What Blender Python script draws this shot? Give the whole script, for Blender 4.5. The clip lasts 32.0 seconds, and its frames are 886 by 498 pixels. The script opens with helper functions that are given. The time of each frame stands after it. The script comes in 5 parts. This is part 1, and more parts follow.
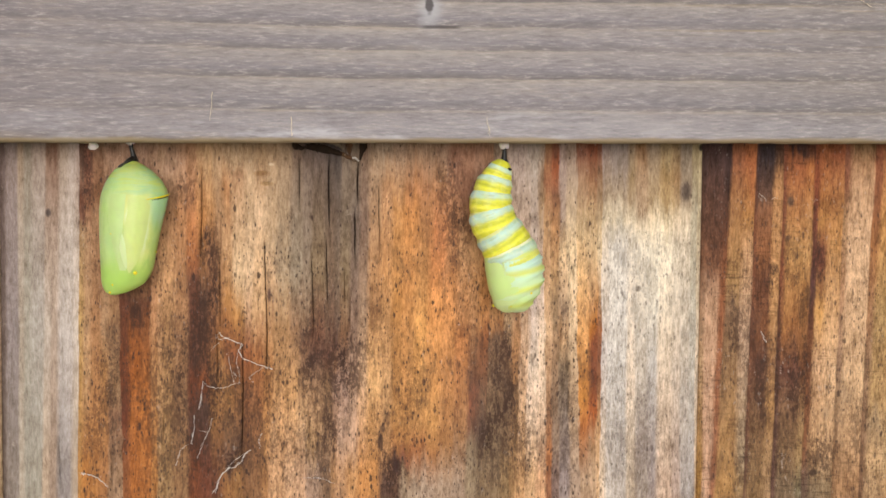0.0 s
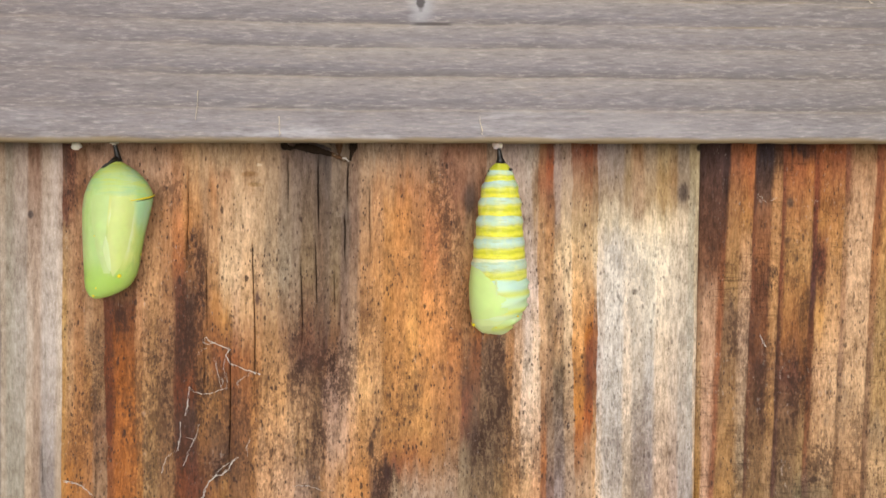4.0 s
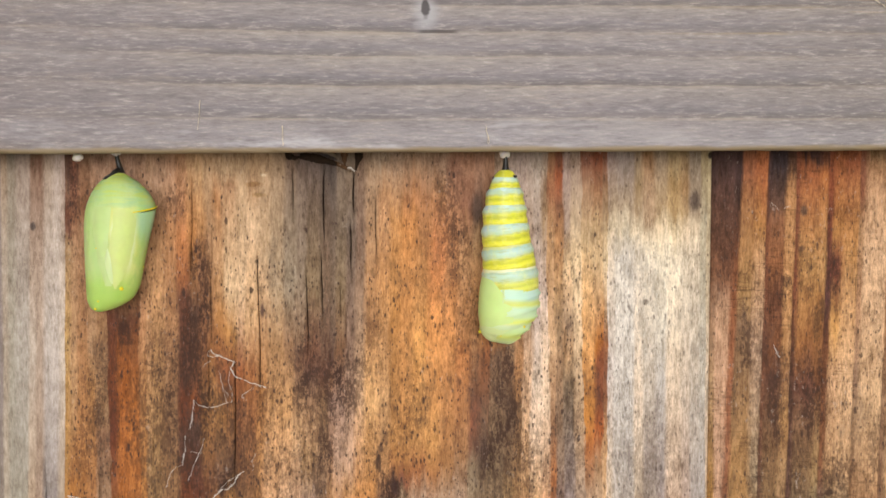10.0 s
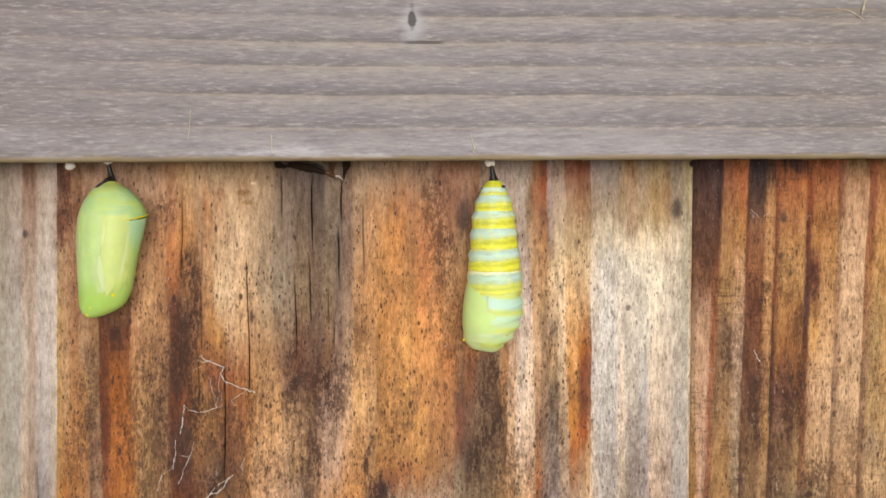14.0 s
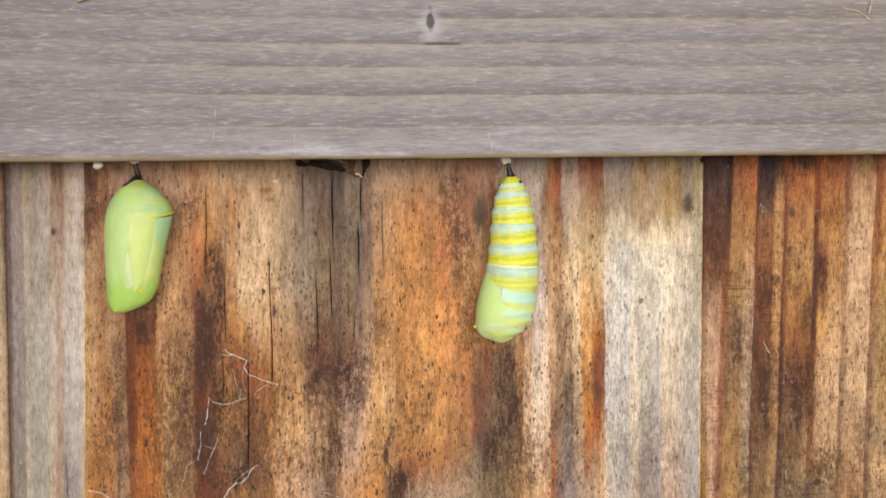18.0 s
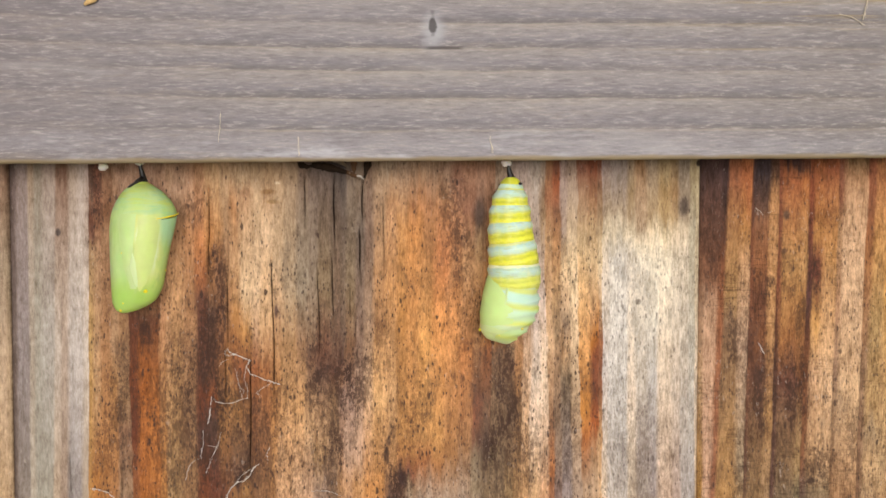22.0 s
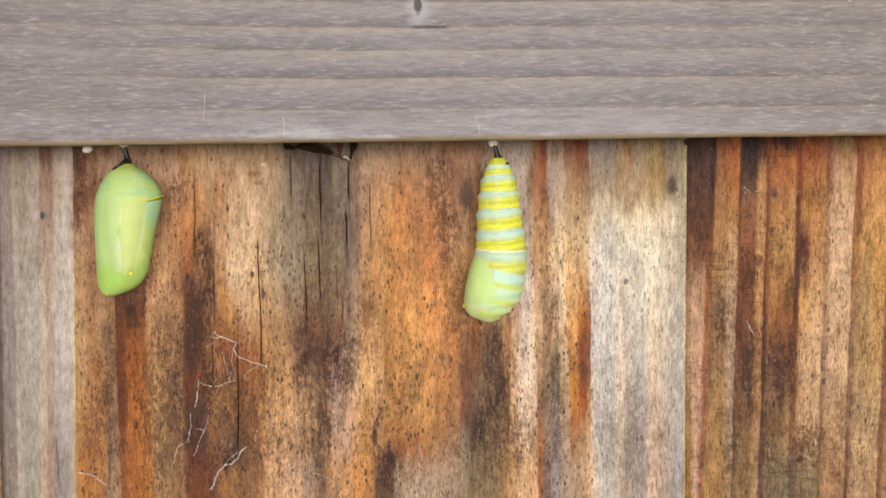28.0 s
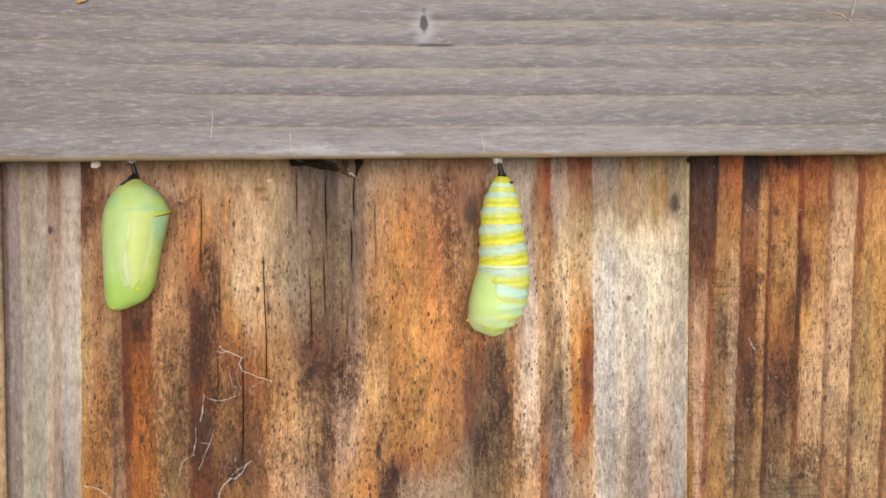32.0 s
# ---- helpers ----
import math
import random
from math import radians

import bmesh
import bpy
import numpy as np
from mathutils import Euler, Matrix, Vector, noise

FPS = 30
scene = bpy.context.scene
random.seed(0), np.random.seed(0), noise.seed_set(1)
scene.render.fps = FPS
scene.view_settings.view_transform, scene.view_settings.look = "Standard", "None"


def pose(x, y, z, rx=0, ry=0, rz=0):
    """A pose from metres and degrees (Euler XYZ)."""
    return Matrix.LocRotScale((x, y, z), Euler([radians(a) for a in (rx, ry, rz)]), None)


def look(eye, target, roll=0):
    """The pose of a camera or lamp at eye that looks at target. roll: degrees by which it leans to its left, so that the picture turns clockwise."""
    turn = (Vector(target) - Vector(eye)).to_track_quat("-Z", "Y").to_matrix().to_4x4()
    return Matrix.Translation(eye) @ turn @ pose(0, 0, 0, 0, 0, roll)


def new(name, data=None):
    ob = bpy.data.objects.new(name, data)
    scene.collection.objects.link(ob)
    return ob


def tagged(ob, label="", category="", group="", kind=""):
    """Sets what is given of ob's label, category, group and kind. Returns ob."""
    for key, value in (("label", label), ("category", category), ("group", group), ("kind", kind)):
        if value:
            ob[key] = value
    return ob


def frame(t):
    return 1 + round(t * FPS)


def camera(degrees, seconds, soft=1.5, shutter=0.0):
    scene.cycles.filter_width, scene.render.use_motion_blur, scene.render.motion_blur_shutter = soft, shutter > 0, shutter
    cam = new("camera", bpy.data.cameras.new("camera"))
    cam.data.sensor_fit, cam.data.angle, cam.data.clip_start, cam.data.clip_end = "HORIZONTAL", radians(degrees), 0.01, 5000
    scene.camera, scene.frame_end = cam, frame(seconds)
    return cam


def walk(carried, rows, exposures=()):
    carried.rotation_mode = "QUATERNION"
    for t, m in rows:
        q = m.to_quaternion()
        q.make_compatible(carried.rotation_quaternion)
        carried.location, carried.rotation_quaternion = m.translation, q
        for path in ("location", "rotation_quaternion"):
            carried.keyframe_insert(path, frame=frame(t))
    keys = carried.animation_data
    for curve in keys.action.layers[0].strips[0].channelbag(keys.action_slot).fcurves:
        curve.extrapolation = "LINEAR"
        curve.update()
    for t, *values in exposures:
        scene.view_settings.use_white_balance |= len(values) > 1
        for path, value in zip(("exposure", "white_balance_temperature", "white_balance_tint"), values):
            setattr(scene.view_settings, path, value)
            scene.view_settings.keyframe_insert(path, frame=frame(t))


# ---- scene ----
cam = camera(34.0, 32.0, soft=1.58)
EXPOSURE = 0.275
PATH = [
    (0, (-0.07686, -0.28888, 1.20387), (-0.05183, 0.00945, 1.18455), 0.48),
    (0.5, (-0.07645, -0.28551, 1.20356), (-0.05186, 0.01282, 1.18378), 0.51),
    (1, (-0.07681, -0.28492, 1.20294), (-0.05111, 0.01345, 1.18519), 0.61),
    (1.5, (-0.07512, -0.28360, 1.20466), (-0.05049, 0.01484, 1.18669), 0.56),
    (2, (-0.07461, -0.28216, 1.20510), (-0.05027, 0.01622, 1.18566), 0.48),
    (2.5, (-0.07472, -0.28188, 1.20255), (-0.04935, 0.01652, 1.18476), 0.33),
    (3, (-0.07478, -0.28313, 1.20239), (-0.04968, 0.01529, 1.18470), 0.28),
    (3.5, (-0.07589, -0.28319, 1.20291), (-0.04984, 0.01512, 1.18462), 0.49),
    (5.5, (-0.07362, -0.27905, 1.20382), (-0.04878, 0.01932, 1.18487), 0.29),
    (6, (-0.07379, -0.28063, 1.20461), (-0.04887, 0.01772, 1.18552), 0.28),
    (6.5, (-0.07403, -0.28270, 1.20490), (-0.04959, 0.01575, 1.18679), 0.21),
    (7, (-0.07627, -0.28232, 1.20295), (-0.05175, 0.01623, 1.18665), 0.37),
    (7.5, (-0.07721, -0.28370, 1.20512), (-0.05228, 0.01478, 1.18817), 0.25),
    (8, (-0.07616, -0.28404, 1.20649), (-0.04840, 0.01412, 1.18840), -0.18),
    (8.5, (-0.07090, -0.27557, 1.20506), (-0.04594, 0.02261, 1.18345), -0.07),
    (9, (-0.06885, -0.27404, 1.20240), (-0.04532, 0.02441, 1.18309), -0.14),
    (9.5, (-0.07115, -0.27627, 1.20268), (-0.05119, 0.02262, 1.18632), 0.34),
    (10, (-0.07291, -0.27842, 1.20445), (-0.05103, 0.02024, 1.18644), 0.17),
    (10.5, (-0.07248, -0.27754, 1.20380), (-0.04895, 0.02095, 1.18509), 0.20),
    (11, (-0.07042, -0.27550, 1.20348), (-0.04825, 0.02308, 1.18459), 0.25),
    (11.5, (-0.07287, -0.27848, 1.20323), (-0.05071, 0.02016, 1.18531), 0.19),
    (12, (-0.07380, -0.28388, 1.20551), (-0.04973, 0.01465, 1.18825), 0.33),
    (12.5, (-0.07268, -0.28464, 1.20609), (-0.04855, 0.01387, 1.18856), 0.09),
    (13, (-0.07341, -0.28339, 1.20518), (-0.04806, 0.01505, 1.18817), 0.02),
    (13.5, (-0.07271, -0.28314, 1.20488), (-0.04746, 0.01530, 1.18775), 0.05),
    (14, (-0.07344, -0.28330, 1.20444), (-0.04857, 0.01523, 1.18817), 0.14),
    (14.5, (-0.07442, -0.28458, 1.20638), (-0.04785, 0.01367, 1.18790), -0.03),
    (15, (-0.07369, -0.28553, 1.20519), (-0.04778, 0.01267, 1.18494), -0.04),
    (15.5, (-0.07507, -0.28670, 1.20422), (-0.04874, 0.01152, 1.18505), -0.01),
    (17.5, (-0.07618, -0.28767, 1.20582), (-0.05102, 0.01066, 1.18677), -0.06),
    (18, (-0.07701, -0.29032, 1.20538), (-0.05263, 0.00816, 1.18760), -0.11),
    (18.5, (-0.07838, -0.29313, 1.20420), (-0.05335, 0.00530, 1.18646), -0.02),
    (19, (-0.07977, -0.29370, 1.20531), (-0.05455, 0.00474, 1.18797), 0.10),
    (19.5, (-0.07841, -0.29442, 1.20600), (-0.05267, 0.00403, 1.18975), -0.06),
    (20, (-0.07853, -0.29386, 1.20505), (-0.05324, 0.00461, 1.18837), -0.02),
    (20.5, (-0.08015, -0.29407, 1.20443), (-0.05452, 0.00436, 1.18760), 0.10),
    (21, (-0.08207, -0.29610, 1.20600), (-0.05563, 0.00224, 1.18896), 0.14),
    (21.5, (-0.08126, -0.29634, 1.20611), (-0.05361, 0.00191, 1.18924), 0.06),
    (22, (-0.08091, -0.29369, 1.20572), (-0.05292, 0.00448, 1.18810), 0.04),
    (22.5, (-0.07967, -0.29206, 1.20481), (-0.05275, 0.00620, 1.18706), -0.03),
    (23, (-0.08155, -0.29487, 1.20460), (-0.05406, 0.00330, 1.18609), 0.02),
    (23.5, (-0.08197, -0.29653, 1.20445), (-0.05303, 0.00153, 1.18639), -0.06),
    (24, (-0.08181, -0.29824, 1.20540), (-0.05238, -0.00024, 1.18718), -0.16),
    (24.5, (-0.08076, -0.29749, 1.20445), (-0.05104, 0.00043, 1.18559), -0.23),
    (25, (-0.08241, -0.29594, 1.20485), (-0.05200, 0.00185, 1.18493), -0.21),
    (25.5, (-0.08133, -0.29568, 1.20360), (-0.05122, 0.00216, 1.18402), -0.23),
    (27.5, (-0.07884, -0.29372, 1.20533), (-0.04962, 0.00419, 1.18541), -0.41),
    (28, (-0.08010, -0.29274, 1.20452), (-0.05021, 0.00507, 1.18407), -0.33),
    (28.5, (-0.07987, -0.29158, 1.20295), (-0.05012, 0.00632, 1.18361), -0.26),
    (29, (-0.07918, -0.29082, 1.20405), (-0.04922, 0.00711, 1.18556), -0.33),
    (29.5, (-0.07939, -0.29295, 1.20592), (-0.05005, 0.00503, 1.18741), -0.43),
    (30, (-0.08076, -0.29550, 1.20596), (-0.05152, 0.00250, 1.18746), -0.43),
    (30.5, (-0.08334, -0.29721, 1.20504), (-0.05312, 0.00069, 1.18640), -0.31),
    (31, (-0.08191, -0.29607, 1.20509), (-0.05154, 0.00176, 1.18573), -0.36),
    (31.5, (-0.08101, -0.29574, 1.20457), (-0.05106, 0.00222, 1.18660), -0.15),
    (32, (-0.08128, -0.29491, 1.20430), (-0.05129, 0.00312, 1.18758), -0.08),
]
walk(cam, [(t, look(eye, target, roll)) for t, eye, target, roll in PATH], [(0, EXPOSURE), (32, EXPOSURE)])

# ---- light: bright overcast, brightest high behind the viewer ----
world = bpy.data.worlds.new("overcast")
scene.world = world
world.use_nodes = True
wn, wl = world.node_tree.nodes, world.node_tree.links
sky = wn.new("ShaderNodeTexSky")
sky.sky_type, sky.sun_disc = "NISHITA", False
sky.sun_elevation, sky.sun_rotation = radians(5), radians(186)
veil = wn.new("ShaderNodeHueSaturation")
veil.inputs["Saturation"].default_value = 0.3
wl.new(sky.outputs["Color"], veil.inputs["Color"])
wl.new(veil.outputs["Color"], wn["Background"].inputs["Color"])
wn["Background"].inputs["Strength"].default_value = 0.11

sun_data = bpy.data.lights.new("sun", "SUN")
sun_data.energy, sun_data.angle, sun_data.color = 3.1, radians(24), (1.0, 0.98, 0.965)
sun = new("sun", sun_data)
sun.matrix_basis = look((0.03, -1.95, 0.14 + 1.2), (0, 0, 1.2))


# ---- small node language ----
def lin(code, k=1.0):
    v = [int(code[i:i + 2], 16) / 255 for i in (0, 2, 4)]
    return tuple(k * (c / 12.92 if c <= 0.04045 else ((c + 0.055) / 1.055) ** 2.4) for c in v) + (1.0,)


class Mat:
    """A node material with object coordinates in millimetres: X across, Y deep, Z up."""

    def __init__(self, name, rough=0.8, spec=0.3):
        self.m = bpy.data.materials.new(name)
        self.m.use_nodes = True
        self.n, self.l = self.m.node_tree.nodes, self.m.node_tree.links
        self.b = self.n["Principled BSDF"]
        self.b.inputs["Roughness"].default_value = rough
        self.b.inputs["Specular IOR Level"].default_value = spec
        tc = self.n.new("ShaderNodeTexCoord")
        mm = self.n.new("ShaderNodeVectorMath")
        mm.operation = "SCALE"
        mm.inputs["Scale"].default_value = 1000
        self.l.new(tc.outputs["Object"], mm.inputs[0])
        self.p = mm.outputs[0]
        sep = self.n.new("ShaderNodeSeparateXYZ")
        self.l.new(self.p, sep.inputs[0])
        self.x, self.y, self.z = sep.outputs

    def put(self, socket, v):
        if isinstance(v, bpy.types.NodeSocket):
            self.l.new(v, socket)
        else:
            socket.default_value = v

    def math(self, op, a, b=0.0, c=0.0, clamp=False):
        n = self.n.new("ShaderNodeMath")
        n.operation, n.use_clamp = op, clamp
        for s, v in zip(n.inputs, (a, b, c)):
            self.put(s, v)
        return n.outputs[0]

    def noise(self, sx, sy, sz, detail=3.0, rough=0.55, shift=0.0, p=None):
        """Noise of 0 to 1; sx, sy, sz are cycles per metre."""
        v = self.n.new("ShaderNodeVectorMath")
        v.operation = "MULTIPLY_ADD"
        self.l.new(p or self.p, v.inputs[0])
        v.inputs[1].default_value = (sx / 1000, sy / 1000, sz / 1000)
        v.inputs[2].default_value = (shift, shift * 0.7, shift * 1.3)
        n = self.n.new("ShaderNodeTexNoise")
        n.inputs["Scale"].default_value = 1.0
        n.inputs["Detail"].default_value, n.inputs["Roughness"].default_value = detail, rough
        self.l.new(v.outputs[0], n.inputs["Vector"])
        return n.outputs["Fac"]

    def cells(self, sx, sy, sz, shift=0.0, jitter=1.0):
        v = self.n.new("ShaderNodeVectorMath")
        v.operation = "MULTIPLY_ADD"
        self.l.new(self.p, v.inputs[0])
        v.inputs[1].default_value = (sx / 1000, sy / 1000, sz / 1000)
        v.inputs[2].default_value = (shift, shift, shift)
        n = self.n.new("ShaderNodeTexVoronoi")
        n.inputs["Scale"].default_value = 1.0
        n.inputs["Randomness"].default_value = jitter
        self.l.new(v.outputs[0], n.inputs["Vector"])
        return n.outputs["Distance"], n.outputs["Color"]

    def split(self, colour):
        n = self.n.new("ShaderNodeSeparateColor")
        self.l.new(colour, n.inputs[0])
        return n.outputs[0], n.outputs[1], n.outputs[2]

    def step(self, v, a, b, lo=0.0, hi=1.0):
        n = self.n.new("ShaderNodeMapRange")
        n.interpolation_type = "SMOOTHSTEP"
        for s, q in zip(n.inputs, (v, a, b, lo, hi)):
            self.put(s, q)
        return n.outputs[0]

    def ramp(self, v, stops, lo, hi, k=1.0, mode="LINEAR"):
        n = self.n.new("ShaderNodeValToRGB")
        cr = n.color_ramp
        cr.interpolation = mode
        while len(cr.elements) < len(stops):
            cr.elements.new(0.5)
        for e, (at, code) in zip(cr.elements, stops):
            e.position = (at - lo) / (hi - lo)
        for e, (at, code) in zip(cr.elements, stops):
            e.color = lin(code, k)
        f = self.math("DIVIDE", self.math("SUBTRACT", v, lo), hi - lo)
        self.l.new(f, n.inputs[0])
        return n.outputs[0]

    def mix(self, f, a, b, blend="MIX"):
        n = self.n.new("ShaderNodeMix")
        n.data_type, n.blend_type = "RGBA", blend
        self.put(n.inputs[0], f)
        self.put(n.inputs[6], a)
        self.put(n.inputs[7], b)
        return n.outputs[2]

    def bump(self, h, dist, strength=1.0):
        n = self.n.new("ShaderNodeBump")
        n.inputs["Distance"].default_value, n.inputs["Strength"].default_value = dist, strength
        self.l.new(h, n.inputs["Height"])
        self.l.new(n.outputs[0], self.b.inputs["Normal"])

    def done(self, colour):
        self.put(self.b.inputs["Base Color"], colour)
        return self.m


K = 0.86


def streak(m, col, xd, v, cx, cv, rx, rv, code, amount=1.0, sx=0.5, sv=0.4):
    """A stain along the grain, round (cx, cv) with the half sizes rx, rv, soft by the shares sx and sv."""
    if rv < 3:
        far = m.math("SQRT", m.math("ADD", m.math("POWER", m.math("DIVIDE", m.math("SUBTRACT", xd, cx), rx), 2.0), m.math("POWER", m.math("DIVIDE", m.math("SUBTRACT", v, cv), rv), 2.0)))
        return m.mix(m.math("MULTIPLY", m.step(far, 1 + sx, 1 - sx), amount), col, lin(code, K))
    fx = m.step(m.math("ABSOLUTE", m.math("SUBTRACT", xd, cx)), rx * (1 + sx), rx * (1 - sx))
    fv = m.step(m.math("ABSOLUTE", m.math("SUBTRACT", v, cv)), rv * (1 + sv), rv * (1 - sv))
    # the stain keeps to some of the fibres
    torn = m.step(m.noise(760, 60, 170, 4, 0.7, cx * 0.37), 0.36, 0.6, 0.45, 1.12) if rx > 0.6 else 1.0
    return m.mix(m.math("MULTIPLY", m.math("MULTIPLY", m.math("MULTIPLY", fx, fv), torn), amount, clamp=True), col, lin(code, K))


def stops_of(text):
    return [(float(a), b) for a, b in (w.split(":") for w in text.split())]


def picket_wood(name, bands, stains, mould, seed, specks=1.0, sway=1.4, fray=1.1, bare=999.0, dry=-999.0, crisp=1.0, saw=0.0):
    """Weathered softwood with upright grain in bands; each band's stain changes with the distance (mm) below the rail."""
    m = Mat(name, 0.85, 0.2)
    v = m.math("MULTIPLY", m.z, -1.0)
    wide = m.math("SUBTRACT", m.noise(60, 10, 22, 3, 0.5, seed), 0.5)
    fine = m.math("SUBTRACT", m.noise(500, 50, 60, 3, 0.6, seed + 3), 0.5)
    calm = m.math("MULTIPLY", m.step(m.x, dry - 1.0, dry + 1.0, 0.3, 1.0), m.step(m.x, bare - 2.0, bare + 2.0, 1.0, 0.6))
    wide, fine = m.math("MULTIPLY", wide, calm), m.math("MULTIPLY", fine, calm)
    xs = m.x
    xd = m.math("ADD", m.math("ADD", xs, m.math("MULTIPLY", wide, sway)), m.math("MULTIPLY", fine, fray))
    xd = m.math("MULTIPLY_ADD", m.math("MULTIPLY", m.math("SUBTRACT", m.noise(1900, 80, 190, 3, 0.7, seed + 7), 0.5), calm), fray * 1.1, xd)
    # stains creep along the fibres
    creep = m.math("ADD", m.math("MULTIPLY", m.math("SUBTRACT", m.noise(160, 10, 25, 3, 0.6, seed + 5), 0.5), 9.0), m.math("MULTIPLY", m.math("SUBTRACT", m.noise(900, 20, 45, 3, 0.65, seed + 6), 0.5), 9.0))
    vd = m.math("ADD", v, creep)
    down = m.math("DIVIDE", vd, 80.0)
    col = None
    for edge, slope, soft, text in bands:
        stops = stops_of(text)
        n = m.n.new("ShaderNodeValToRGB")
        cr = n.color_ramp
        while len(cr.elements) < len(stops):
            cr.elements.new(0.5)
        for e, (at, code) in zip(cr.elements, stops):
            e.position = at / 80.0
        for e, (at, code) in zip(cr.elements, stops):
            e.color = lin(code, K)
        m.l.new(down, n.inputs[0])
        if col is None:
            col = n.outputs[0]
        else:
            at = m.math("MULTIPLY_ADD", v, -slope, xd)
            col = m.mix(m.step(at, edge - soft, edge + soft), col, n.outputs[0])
    for s in stains:
        col = streak(m, col, m.math("ADD", xs, fine), m.math("ADD", v, m.math("MULTIPLY", wide, 3.0)), *s)
    # grain: fine short fibres, mid streaks, soft mottling
    fib = m.noise(3300, 80, 600, 4, 0.72, seed + 8)
    mid = m.noise(1100, 50, 230, 4, 0.68, seed + 11)
    patch = m.noise(430, 40, 220, 6, 0.78, seed + 13)
    smear = m.noise(170, 30, 60, 7, 0.72, seed + 28)
    grit = m.noise(1500, 60, 800, 5, 0.8, seed + 31)
    low_down = m.step(vd, 5, 26, 0.5, 1.0)
    # the silvered strip of a board carries less mould
    clean = m.step(xd, bare - 4.0, bare, 1.0, 0.8)
    clean = m.math("MULTIPLY", clean, m.step(xd, dry - 1.5, dry, 0.3, 1.0))
    low_down = m.math("MULTIPLY", low_down, clean)
    # light and dark wood: the dark grain turns redder as it deepens
    gain = 1.0
    for n, k in ((fib, 1.4), (grit, 1.35), (mid, 1.1), (patch, 1.3), (smear, 0.8)):
        k = k * crisp
        gain = m.math("ADD", gain, m.math("MULTIPLY", m.math("SUBTRACT", n, 0.5), k))
    gain = m.math("MULTIPLY_ADD", m.math("SUBTRACT", gain, 1.0), m.step(m.x, dry - 1.0, dry, 0.85, 1.0), 1.0)
    gain = m.math("MINIMUM", m.math("MAXIMUM", gain, 0.36), 1.5)
    rgb = m.n.new("ShaderNodeCombineColor")
    for sock, power in zip(rgb.inputs, (0.95, 1.05, 1.15)):
        m.l.new(m.math("POWER", gain, power), sock)
    col = m.mix(1.0, col, rgb.outputs[0], "MULTIPLY")
    cloud = m.math("MULTIPLY", m.step(smear, 0.53, 0.62), m.step(grit, 0.38, 0.58))
    col = m.mix(m.math("MULTIPLY", m.math("MULTIPLY", cloud, low_down), 0.55 * specks), col, lin("48372e", K))
    # patches where the mould has run together
    rough = m.math("MULTIPLY", m.math("ADD", m.noise(640, 60, 230, 6, 0.82, seed + 50), m.noise(1500, 60, 800, 4, 0.8, seed + 53)), 0.5)
    wet = 0.0
    for cx, cv, rx, rv, amount in mould:
        fx = m.step(m.math("ABSOLUTE", m.math("SUBTRACT", xd, cx)), rx * 1.6, rx * 0.2)
        fv = m.step(m.math("ABSOLUTE", m.math("SUBTRACT", vd, cv)), rv * 1.5, rv * 0.3)
        seen = m.math("MULTIPLY", fx, fv)
        wet = m.math("MAXIMUM", wet, m.math("MULTIPLY", seen, min(1.0, amount * 1.3)))
        rag = m.step(m.math("ADD", rough, m.math("MULTIPLY", seen, 0.1)), 0.53, 0.63)
        col = m.mix(m.math("MULTIPLY", m.math("MULTIPLY", rag, seen), amount), col, lin("422c21", K))
    # short dark dashes between the fibres, thicker lower down
    dash = m.step(m.noise(1250, 80, 380, 3, 0.75, seed + 40), 0.53, 0.68)
    dash = m.math("MULTIPLY", dash, m.math("MULTIPLY", m.step(vd, 4, 30, 0.38, 0.55), m.step(m.noise(150, 20, 70, 3, 0.6, seed + 43), 0.3, 0.6, 0.35, 1.0)))
    dash = m.math("MULTIPLY", dash, clean)
    col = m.mix(m.math("MULTIPLY", dash, specks), col, lin("4a3426", K))
    # mould flecks along the grain, thick in places
    area = m.step(m.noise(60, 20, 45, 4, 0.65, seed + 15), 0.3, 0.6, 0.25, 1.0)
    dense = m.math("MULTIPLY", area, m.math("MULTIPLY", low_down, m.step(vd, 5, 22, 0.5, 1.0)))
    dense = m.math("MAXIMUM", dense, wet)
    flecks = 0.0
    for q, (sx, sz, cut, share) in enumerate(((850, 370, 0.17, 0.4), (1350, 560, 0.2, 0.55), (2200, 900, 0.25, 0.62))):
        d1, c1 = m.cells(sx, 60, sz, seed + q)
        chance, weight, size = m.split(c1)
        rag = m.math("MULTIPLY", m.math("SUBTRACT", m.noise(sx * 1.8, 100, sz * 1.3, 4, 0.75, seed + 18 + q), 0.5), 0.8)
        far = m.math("ADD", m.math("ADD", d1, rag), m.math("MULTIPLY", size, 0.14))
        spot = m.step(far, cut + 0.14, cut + 0.02)
        keep = m.step(m.math("SUBTRACT", m.math("MULTIPLY", dense, share), chance), 0.0, 0.05)
        flecks = m.math("MAXIMUM", flecks, m.math("MULTIPLY", m.math("MULTIPLY", spot, keep), m.math("MULTIPLY_ADD", weight, 0.45, 0.55)))
    flecks = m.math("MULTIPLY", m.math("MULTIPLY", flecks, specks), m.math("MULTIPLY", m.step(xd, bare - 3.0, bare, 1.0, 0.62), m.step(m.x, dry - 1.0, dry)))
    col = m.mix(m.math("MULTIPLY", flecks, 0.88), col, lin("443128", K))
    blots = m.math("MULTIPLY", m.step(m.noise(330, 50, 130, 5, 0.75, seed + 25), 0.57, 0.72), m.math("MULTIPLY", low_down, 0.3 * specks))
    col = m.mix(blots, col, lin("3a281e", K))
